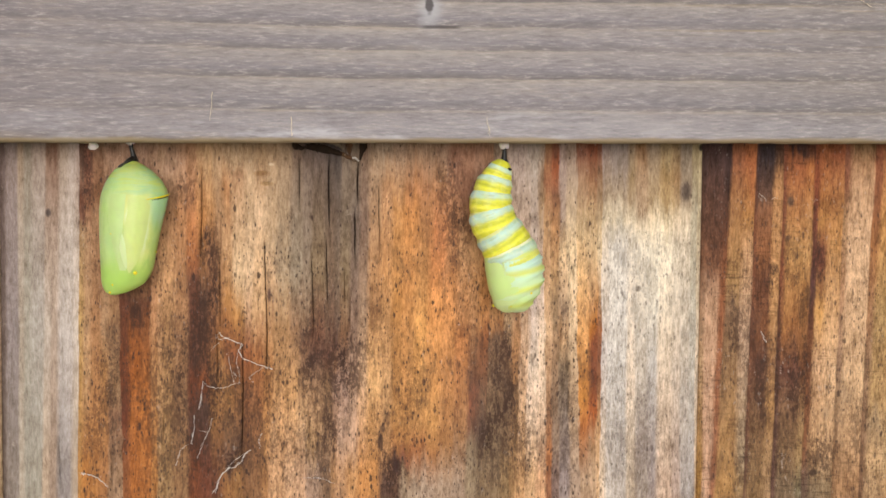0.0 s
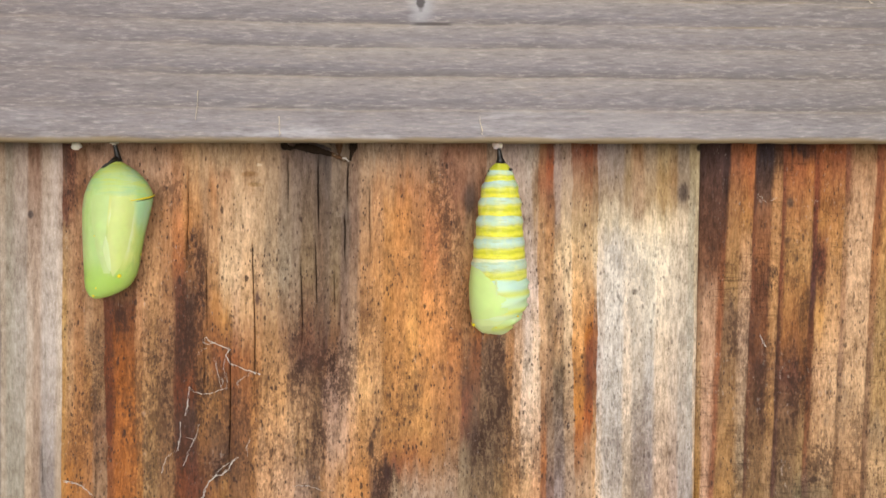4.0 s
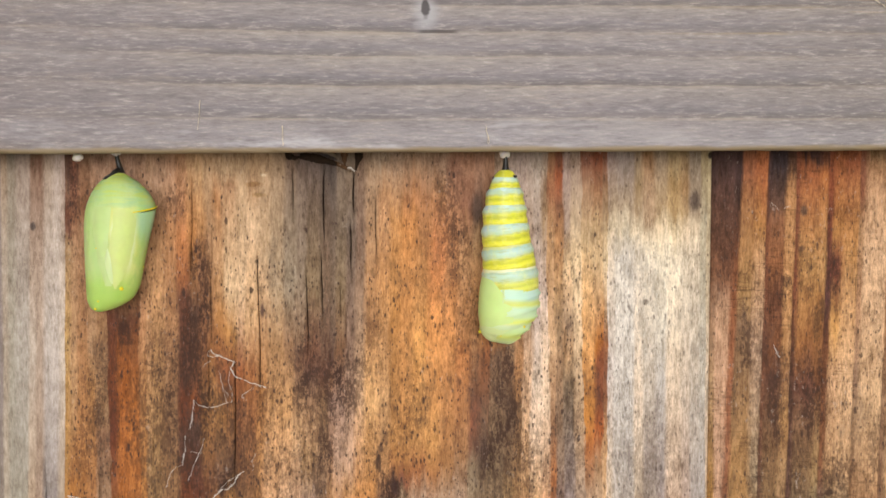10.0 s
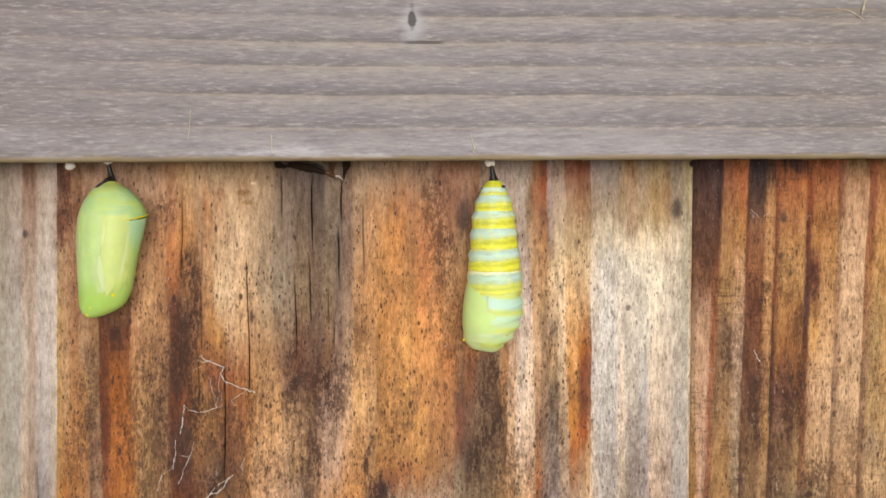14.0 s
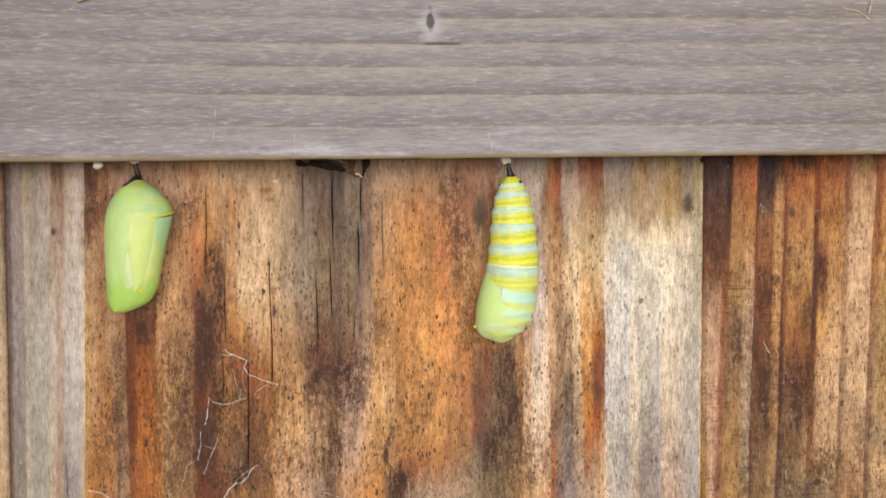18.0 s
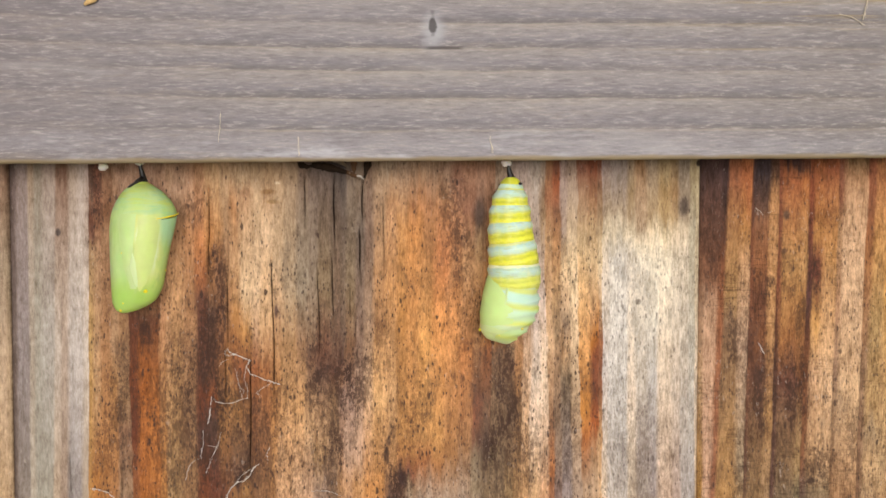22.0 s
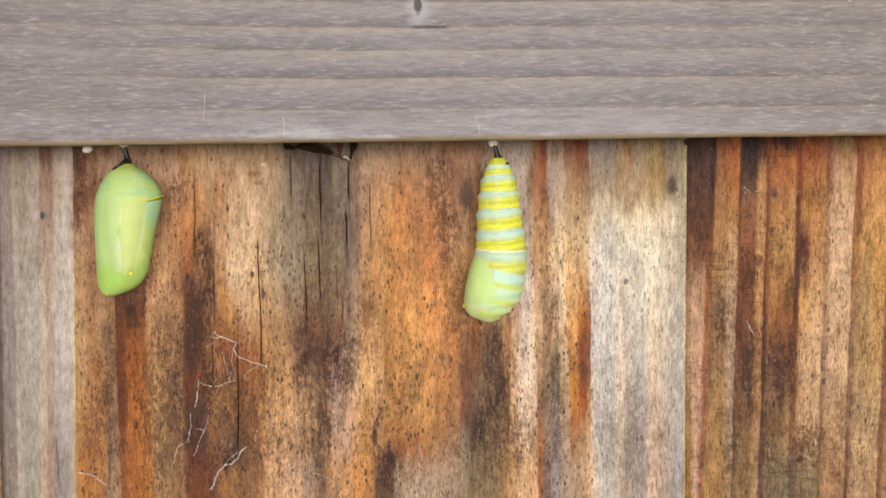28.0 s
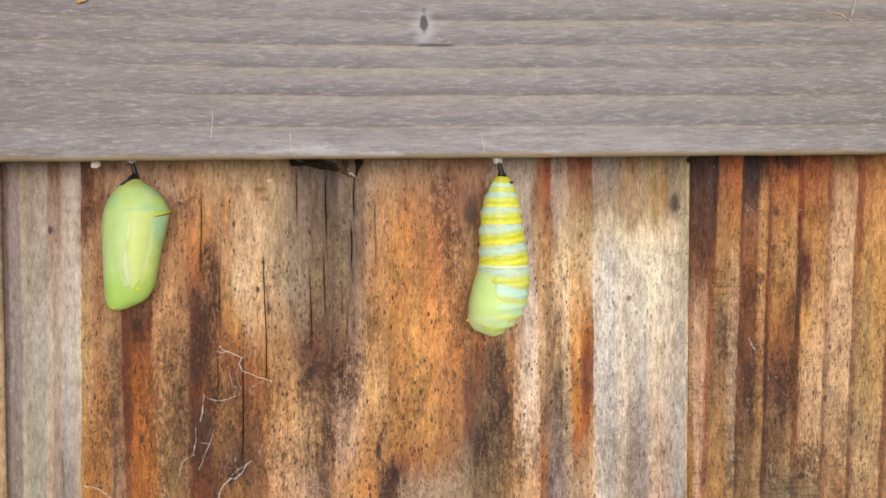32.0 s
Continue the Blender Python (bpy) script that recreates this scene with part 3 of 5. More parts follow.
def rail_wood():
    m = Mat("silvered_pine", 0.85, 0.2)
    low = m.math("SUBTRACT", m.noise(18, 10, 20, 3, 0.5, 2.0), 0.5)
    small = m.math("SUBTRACT", m.noise(120, 30, 500, 3, 0.6, 6.0), 0.5)
    # the growth rings climb towards one end
    far = m.math("MAXIMUM", m.math("DIVIDE", m.math("SUBTRACT", -55.0, m.x), 81.0), 0.0)
    rise = m.math("MULTIPLY", m.math("POWER", far, 2.0), 1.7)
    zz = m.math("ADD", m.math("ADD", m.math("SUBTRACT", m.z, rise), m.math("MULTIPLY", low, 0.7)), m.math("MULTIPLY", small, 0.7))
    stops = [(0, "94877a"), (0.9, "aaa5a8"), (3.0, "aea8ab"), (5.2, "a19997")]
    for k, line in enumerate(RINGS):
        stops += [(line - 0.9, "aca39e"), (line - 0.2, "b0a499"), (line + 0.05, "827a78"), (line + 1.4, "938d91")]
    ring = m.ramp(zz, stops, 0, 38, KR)
    col = ring
    even = m.step(m.noise(22, 10, 90, 3, 0.6, 21.0), 0.35, 0.65, 0.0, 0.6)
    col = m.mix(even, col, lin("a29a9b", KR))
    # browner towards one end, with a few straw-coloured rings
    col = m.mix(m.step(m.x, -25, 50, 0.0, 0.5), col, lin("857c75", KR))
    straw_line = m.math("MULTIPLY", m.step(m.noise(14, 10, 600, 4, 0.65, 33.0), 0.53, 0.66), m.step(m.x, -30, 15, 0.0, 0.75))
    col = m.mix(m.math("MULTIPLY", straw_line, m.step(m.z, 12, 24)), col, lin("b09a72", KR))
    col = m.mix(m.step(m.x, -70, -145, 0.0, 0.55), col, lin("857b7b", KR))
    fib = m.noise(380, 60, 2400, 5, 0.75, 9.0)
    mid = m.noise(140, 30, 1000, 5, 0.74, 12.0)
    col = m.mix(m.step(fib, 0.5, 0.72, 0.0, 0.7), col, lin("d0c5bf", KR))
    col = m.mix(m.step(fib, 0.5, 0.27, 0.0, 0.45), col, lin("6a6263", KR))
    col = m.mix(m.step(mid, 0.45, 0.7, 0.0, 0.35), col, lin("6d6667", KR))
    col = m.mix(m.step(mid, 0.5, 0.3, 0.0, 0.25), col, lin("b8a999", KR))
    pale = m.step(m.noise(30, 20, 160, 3, 0.6, 15.0), 0.55, 0.75, 0.0, 0.4)
    col = m.mix(pale, col, lin("b9b2b0", KR))
    # worn whitish patches above the lower edge
    worn = m.math("MULTIPLY", m.step(m.noise(60, 20, 260, 4, 0.7, 44.0), 0.47, 0.66), m.math("MULTIPLY", m.step(m.z, 7.5, 3.0), m.step(m.math("ABSOLUTE", m.math("ADD", m.x, 72.0)), 75.0, 15.0, 0.15, 1.0)))
    col = m.mix(m.math("MULTIPLY", worn, 0.65), col, lin("d6d2d6", KR))
    # brown tint of the rounded lower edge
    col = m.mix(m.step(m.math("ADD", m.z, m.math("MULTIPLY", small, 1.2)), 1.1, 0.35, 0.0, 0.85), col, lin("ac9874", KR))
    # small dark knot with a pale halo
    dx, dz = m.math("SUBTRACT", m.x, -57.1), m.math("SUBTRACT", m.z, 25.6)
    halo = m.math("SQRT", m.math("ADD", m.math("POWER", m.math("DIVIDE", m.math("ADD", dx, m.math("MULTIPLY", small, 3.0)), 2.6), 2), m.math("POWER", m.math("DIVIDE", m.math("ADD", dz, 1.3), 4.2), 2)))
    col = m.mix(m.step(halo, 1.2, 0.2, 0.0, 0.8), col, lin("c0bdc0", KR))
    core = m.math("SQRT", m.math("ADD", m.math("POWER", m.math("DIVIDE", dx, 0.7), 2), m.math("POWER", m.math("DIVIDE", dz, 1.9), 2)))
    col = m.mix(m.step(m.math("ADD", core, m.math("MULTIPLY", small, 2.2)), 1.15, 0.5, 0.0, 0.8), col, lin("3e3836", KR))
    scar = m.math("MULTIPLY", m.step(m.math("ABSOLUTE", m.math("ADD", m.x, 55.0)), 4.4, 2.4), m.step(m.math("ABSOLUTE", m.math("SUBTRACT", m.z, 21.15)), 0.42, 0.15))
    col = m.mix(m.math("MULTIPLY", scar, 0.7), col, lin("4e4644", KR))
    m.bump(m.math("ADD", m.math("MULTIPLY", fib, 0.6), mid), 0.0004, 0.7)
    return m.done(col)


wood_rail = rail_wood()


def plain(name, code, rough=0.7, spec=0.3, k=K, sss=0.0, radius=(0.002, 0.003, 0.001), var=0.0, vs=600):
    m = Mat(name, rough, spec)
    col = lin(code, k)
    if var:
        col = m.mix(m.step(m.noise(vs, vs, vs, 3, 0.6), 0.3, 0.7, 0.0, var), col, lin(code, k * 0.45))
    if sss:
        m.b.inputs["Subsurface Weight"].default_value = sss
        m.b.inputs["Subsurface Radius"].default_value = radius
        m.b.inputs["Subsurface Scale"].default_value = 1.0
    return m.done(col)


black_stalk = plain("black_stalk", "15100e", 0.45, 0.5)
silk = plain("white_silk", "f2ebdd", 0.9, 0.1, 0.9, 0.3)
thread = plain("cobweb_thread", "d8d0c6", 0.6, 0.3)
gold = plain("gold_bead", "f2df2a", 0.4, 0.4, 0.9)
chitin_dark = plain("dark_line", "33421c", 0.6)
straw = plain("straw_fleck", "e2bc80", 0.8)
scar_dark = plain("charred_split", "35291f", 0.9, 0.1, var=0.75, vs=700)
sliver_wood = plain("torn_splinter", "6a4c34", 0.85, 0.2, var=0.6, vs=900)
pale_chip = plain("grey_chip", "8c7a66", 0.85, 0.2, var=0.5, vs=900)
fibre = plain("straw_fibre", "dccdb4", 0.7, 0.2, 0.9)
# unseen ground, made near white to throw light up under the rail
bounce_ground = plain("pale_bounce_ground", "ece8e0", 0.95, 0.1, 0.95, var=0.2, vs=40)
back_wood = plain("aged_board", "9a8262", 0.9, 0.2, var=0.5, vs=90)


# ---- mesh helpers ----
def mesh_ob(name, verts, faces, material, parent=None, label="", smooth=True):
    me = bpy.data.meshes.new(name)
    me.from_pydata([tuple(v) for v in verts], [], [tuple(f) for f in faces])
    me.materials.append(material)
    if smooth:
        me.polygons.foreach_set("use_smooth", [True] * len(me.polygons))
    me.update()
    ob = new(name, me)
    ob.parent = parent
    return tagged(ob, label=label)


def board(name, xs, ys, front, top, bottom, depth, origin, axis, material, parent, label=""):
    """A board with a worked face. xs, ys: face coordinates across and along; front(x, y): how far the face stands out."""
    nx, ny = len(xs), len(ys)
    verts, faces = [], []
    for b in ys:
        for a in xs:
            verts.append(top(a, b, front(a, b)))
    for j in range(ny - 1):
        for i in range(nx - 1):
            k = j * nx + i
            faces.append((k, k + 1, k + nx + 1, k + nx))
    ring = [i for i in range(nx)] + [j * nx + nx - 1 for j in range(1, ny)] + [(ny - 1) * nx + i for i in range(nx - 2, -1, -1)] + [j * nx for j in range(ny - 2, 0, -1)]
    base = len(verts)
    for k in ring:
        x, y, z = verts[k]
        verts.append((x, depth, z))
    n = len(ring)
    for i in range(n):
        j = (i + 1) % n
        faces.append((ring[j], ring[i], base + i, base + j))
    faces.append(tuple(base + i for i in range(n)))
    ob = mesh_ob(name, verts, faces, material, parent, label)
    ob.location = origin
    return ob


def nz(x, y, z):
    return noise.noise((x, y, z))


def tube(pts, radii, sides=8, close=True):
    """A tube along points with a radius at each."""
    verts, faces = [], []
    pts = [Vector(p) for p in pts]
    for i, p in enumerate(pts):
        d = (pts[min(i + 1, len(pts) - 1)] - pts[max(i - 1, 0)]).normalized()
        u = d.cross(Vector((0, 1, 0.01)))
        u = u.normalized() if u.length > 1e-6 else Vector((1, 0, 0))
        w = d.cross(u)
        for s in range(sides):
            a = 2 * math.pi * s / sides
            verts.append(p + radii[i] * (math.cos(a) * u + math.sin(a) * w))
    for i in range(len(pts) - 1):
        for s in range(sides):
            q = (s + 1) % sides
            faces.append((i * sides + s, i * sides + q, (i + 1) * sides + q, (i + 1) * sides + s))
    if close:
        faces.append(tuple(range(sides))[::-1])
        faces.append(tuple(range((len(pts) - 1) * sides, len(pts) * sides)))
    return verts, faces


def blob(c, r, squash=(1, 1, 1), rough=0.0, rings=8, sides=12, seed=0):
    verts, faces = [], []
    for i in range(rings + 1):
        t = math.pi * i / rings
        for s in range(sides):
            a = 2 * math.pi * s / sides
            d = Vector((math.sin(t) * math.cos(a), math.sin(t) * math.sin(a), math.cos(t)))
            k = r * (1 + rough * nz(*(d * 2.1 + Vector((seed, 0, 0)))))
            verts.append(Vector(c) + Vector((d.x * squash[0], d.y * squash[1], d.z * squash[2])) * k)
    for i in range(rings):
        for s in range(sides):
            q = (s + 1) % sides
            faces.append((i * sides + s, (i + 1) * sides + s, (i + 1) * sides + q, i * sides + q))
    return verts, faces


# ---- the ground ----
ground_v = [(-400, -400, 0), (400, -400, 0), (400, 400, 0), (-400, 400, 0)]
ground = tagged(mesh_ob("ground", ground_v, [(0, 1, 2, 3)], bounce_ground), "flat unseen ground, made pale to bounce light under the rail", "ground", kind="structure")

# ---- the fence ----
BASE = 1.2064
fence = tagged(new("fence"), "weathered unpainted wooden board fence with a silvered rail", "fence", kind="structure")


def rows_along():
    zs = [-1.2064, -0.9, -0.6, -0.3, -0.15, -0.11] + [-0.1 + 0.0008 * i for i in range(0, 138)] + [0.02, 0.05, 0.12, 0.3, 0.55]
    return zs


# upright cracks: across, from, to, width, depth (mm)
CRACKS = [(-100.7, 5, 23, 0.09, 3.2), (-96.9, 23, 37, 0.07, 2.6), (-97.6, 37, 48, 0.07, 2.6), (-92.7, 39, 64, 0.1, 3.5), (-87.9, 19, 48, 0.085, 3.5), (-81.1, 3, 14, 0.07, 3.0),
          (-78.7, 22, 40, 0.075, 3.0), (-79.3, 54, 61, 0.06, 2.4), (-75.2, 3, 19, 0.1, 3.6), (-75.8, 19, 34, 0.08, 3.2), (-69.5, 3, 14, 0.11, 4.0), (-70.2, 13, 25, 0.1, 3.8),
          (-71.4, 31, 38, 0.07, 2.8), (-72.4, 25, 33, 0.05, 2.2), (-65.4, 8, 24, 0.05, 2.2), (-108.0, 54, 61, 0.06, 2.4), (-118.3, 62, 70, 0.06, 2.2), (-128.6, 59, 69, 0.07, 2.4),
          (-43.2, 58, 63, 0.06, 2.2), (-38.6, 66, 72, 0.05, 2.0), (-26.9, 47, 55, 0.06, 2.4), (-96.8, 14, 20, 0.05, 2.0), (-28.7, 34, 43, 0.05, 2.0)]


def mid_columns():
    xs = [-0.1395 + 0.0009 * i for i in range(155)]
    xs = [x for x in xs if x < -0.0005] + [-0.00005]
    for c, v0, v1, w, d in CRACKS:
        c, w = c / 1000, w / 1000
        xs = [x for x in xs if abs(x - c) > 2.2 * w] + [c - 1.6 * w, c - 0.7 * w, c, c + 0.7 * w, c + 1.6 * w]
    return sorted(xs)


def mid_front(x, z):
    xm, v = x * 1000, -z * 1000
    h = 0.25 * nz(xm * 0.35, v * 0.012, 1.0) + 0.16 * nz(xm * 0.9, v * 0.03, 4.0) + 0.05 * nz(xm * 2.5, v * 0.12, 7.0)
    edge = min(xm + 139.7, -xm)
    h -= 0.15 * math.exp(-((edge / 0.5) ** 2))
    if xm < -123.5:
        h -= 0.25
    for c, v0, v1, w, d in CRACKS:
        if abs(xm - c) < w and v0 < v < v1:
            h -= d * min(1, (v - v0) / 4, (v1 - v) / 6)
    return h / 1000


def warp(x, z):
    v = -z * 1000
    inside = min(1, (x + 0.1397) / 0.012, -x / 0.012)
    return x + max(0, inside) * (0.0007 * nz(x * 30, v * 0.05, 3.0) + 0.00012 * nz(x * 90, v * 0.3, 8.0))


def face_of(warped):
    return (lambda x, z, h: (warp(x, z) if warped else x, -h, z))


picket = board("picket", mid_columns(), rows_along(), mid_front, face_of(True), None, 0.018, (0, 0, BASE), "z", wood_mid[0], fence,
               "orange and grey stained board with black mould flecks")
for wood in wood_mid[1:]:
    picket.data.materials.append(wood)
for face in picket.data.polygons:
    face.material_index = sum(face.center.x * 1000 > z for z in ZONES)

RIBS = [0.5, 3.2, 6.0, 11.4, 17.2, 23.6, 29.9, 35.8, 42, 48, 54.5, 61, 68, 76, 84, 92, 101, 110, 120, 131, 140.2]


def right_front(x, z):
    xm, v = x * 1000, -z * 1000
    xr = xm + 0.0205 * v + 0.3 * nz(0.5, z * 12, 2.0)
    h = 0.0
    for a, b in zip(RIBS, RIBS[1:]):
        if a <= xr <= b:
            f = (xr - a) / (b - a)
            h = 0.8 * (0.15 + 0.85 * f ** 0.8) * min(1, (b - xr) / 0.35 + 0.1) * min(1, (b - a) / 5 + 0.4)
    h += 0.08 * nz(xm * 0.9, v * 0.04, 14.0)
    edge = min(xm, 140.2 - xm)
    return (h - 0.2 * math.exp(-((edge / 0.4) ** 2)) - 0.4) / 1000


right_xs = [0.00005, 0.0004] + [0.0007 + 0.0004 * i for i in range(150)] + [0.0608 + 0.003 * i for i in range(27)]
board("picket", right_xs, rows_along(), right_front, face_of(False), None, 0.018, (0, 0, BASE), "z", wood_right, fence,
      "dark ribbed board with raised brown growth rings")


def left_front(x, z):
    xm, v = x * 1000, -z * 1000
    edge = min(-xm, xm + 139)
    return (0.25 * nz(xm * 0.4, v * 0.012, 31.0) + 0.1 * nz(xm * 1.2, v * 0.05, 34.0) - 0.5 * math.exp(-((edge / 0.6) ** 2))) / 1000


left_xs = [-0.139 + 0.003 * i for i in range(38)] + [-0.025 + 0.0006 * i for i in range(42)]
board("picket", left_xs, rows_along(), left_front, face_of(False), None, 0.018, (-0.1394, 0, BASE), "z", wood_left, fence, "tan weathered board")

# plain boards that carry the fence on past the view
plain_board_v = [(-0.069, 0, -1.2064), (0.069, 0, -1.2064), (0.069, 0, 0.55), (-0.069, 0, 0.55), (-0.069, 0.018, -1.2064), (0.069, 0.018, -1.2064), (0.069, 0.018, 0.55), (-0.069, 0.018, 0.55)]
box_f = [(0, 1, 2, 3), (5, 4, 7, 6), (4, 0, 3, 7), (1, 5, 6, 2), (3, 2, 6, 7), (4, 5, 1, 0)]
first = None
for k in [*range(-14, -1), *range(2, 15)]:
    if first is None:
        first = mesh_ob("picket", plain_board_v, box_f, back_wood, fence, smooth=False)
        ob = first
    else:
        ob = new("picket", first.data)
        ob.parent = fence
    ob.location = (-0.0699 + 0.1407 * k, 0, BASE)

# the rail in front of the boards, 21 mm proud, its lower edge rounded
RAIL_Y = -0.0213


def rail_front(x, z):
    xm, v = x * 1000, z * 1000
    g = v - 1.7 * max(0.0, (-55 - xm) / 81) ** 2
    h = 0.1
    for a, b in zip(RINGS, RINGS[1:]):
        if a <= g < b:
            f = (g - a) / (b - a)
            h = 0.07 * f * min(1, (1 - f) / 0.12)
    h += 0.12 * nz(xm * 0.03, v * 0.5, 2.0) + 0.05 * nz(xm * 0.09, v * 1.8, 5.0)
    r = 1.4
    if v < r:
        h -= r - math.sqrt(max(0, r * r - (r - v) ** 2))
    return h / 1000


rail_zs = [0.0, 0.0001, 0.0003, 0.0006, 0.0010, 0.0014] + [0.0018 + 0.0005 * i for i in range(80)] + [0.045, 0.055, 0.07, 0.089]
rail_xs = [-2.08, -1.2, -0.62, -0.4, -0.25, -0.19] + [-0.18 + 0.0015 * i for i in range(180)] + [0.1, 0.2, 0.35, 0.48, 1.2, 1.97]


def rail_place(x, z, h):
    ragged = 0.00022 * nz(x * 70, 0, 3.0) + 0.00012 * nz(x * 330, 0, 6.0)
    return (x, -h, z + ragged * max(0.0, 1 - z / 0.004))


rail = board("rail", rail_xs, rail_zs, rail_front, rail_place, None, -RAIL_Y - 0.0001, (0, RAIL_Y, 1.2067), "x", wood_rail, fence, "silver-grey weathered horizontal rail")
rail.rotation_euler = (0, radians(-0.45), 0)

# torn wood at the head of the middle board, just under the rail
split = tagged(new("split_wood"), "charred split with torn splinters at the head of a board", "splinters")
split.location = (-0.0745, 0, BASE)
def sliver(points, radii, material, label=""):
    """A torn splinter: points (across and down in mm from the split's middle, depth) with a ragged skin."""
    pts, rad = [], []
    for (a, r0), (c, r1) in zip(zip(points, radii), zip(points[1:], radii[1:])):
        for k in range(5):
            t = k / 5
            pts.append(Vector([p + (q - p) * t for p, q in zip(a, c)]) / 1000)
            rad.append((r0 + (r1 - r0) * t) * (1 + 0.3 * nz(len(pts) * 0.9, r0 * 7, 3)) / 1000)
    pts.append(Vector(points[-1]) / 1000)
    rad.append(radii[-1] / 1000)
    v, f = tube(pts, rad, 9)
    v = [p + Vector((nz(k * 1.7, 0, 1), 0.5 * nz(k * 2.3, 0, 5), nz(k * 1.1, 0, 9))) * 0.00016 for k, p in enumerate(v)]
    mesh_ob("sliver", v, f, material, split, label)


sliver([(-8.1, -0.2, 0.2), (-7.4, -0.5, -1.0), (-6.4, -0.3, -1.3), (-5.4, -0.2, -1.1)], [0.5, 0.75, 0.4, 0.15], scar_dark)
sliver([(-5.4, -0.4, -0.95), (-3.4, -0.8, -1.15), (-2.0, -0.9, -1.45), (0.0, -0.9, -1.95), (1.8, -0.8, -2.5)], [0.55, 0.85, 0.85, 0.62, 0.3], scar_dark, "black charred sliver")
sliver([(1.2, -0.7, -2.2), (2.8, -1.0, -2.9), (4.3, -0.7, -3.7)], [0.35, 0.45, 0.2], sliver_wood, "brown torn sliver")
sliver([(2.9, -0.2, 0.4), (3.0, -0.6, -1.0), (3.1, -0.4, -2.7)], [0.75, 0.65, 0.2], sliver_wood, "brown torn sliver")
sliver([(5.4, -0.2, 0.4), (5.6, -0.6, -1.2), (5.2, -0.4, -3.6)], [0.5, 0.55, 0.2], scar_dark)
sliver([(6.4, -0.2, 0.2), (6.2, -0.5, -1.0), (5.6, -0.3, -2.4)], [0.25, 0.4, 0.15], scar_dark)
sliver([(3.4, -1.0, -3.2), (4.2, -1.2, -3.1), (5.0, -0.9, -3.8)], [0.12, 0.18, 0.1], thread, "pale torn fibre")
sliver([(4.2, -0.2, 0.3), (4.3, -0.5, -0.8), (4.4, -0.3, -2.2)], [0.35, 0.3, 0.1], pale_chip, "grey torn sliver")
sliver([(-1.2, -0.6, 0.1), (0.6, -0.7, -0.5), (2.0, -0.5, -1.4)], [0.4, 0.4, 0.15], pale_chip, "grey torn sliver")
sliver([(0.4, -0.7, -2.3), (2.2, -1.1, -2.6), (4.0, -1.0, -3.5), (5.0, -0.8, -3.3)], [0.12, 0.2, 0.16, 0.08], pale_chip, "grey torn sliver")


# ---- silk pads ----
def pad(x, z, r, y=-0.0125, label="small white silk pad under the rail", seed=0):
    v, f = blob((0, 0, 0), r, (1.2, 1.2, 0.9), 0.5, seed=seed)
    ob = tagged(mesh_ob("silk_pad", v, f, silk), label, "silk pad", "silk pads under the rail")
    ob.location = (x, y, z)
    return ob


HANG = Vector((-0.0419, -0.0125, 1.2060))
pad(HANG.x - 0.0002, 1.2059, 0.0008, seed=1)
pad(-0.1127, 1.2059, 0.0007, seed=5)
pad(-0.1195, 1.2051, 0.0008, label="loose white silk knot under the rail", seed=9)


# ---- the settled chrysalis ----
KC = 0.98


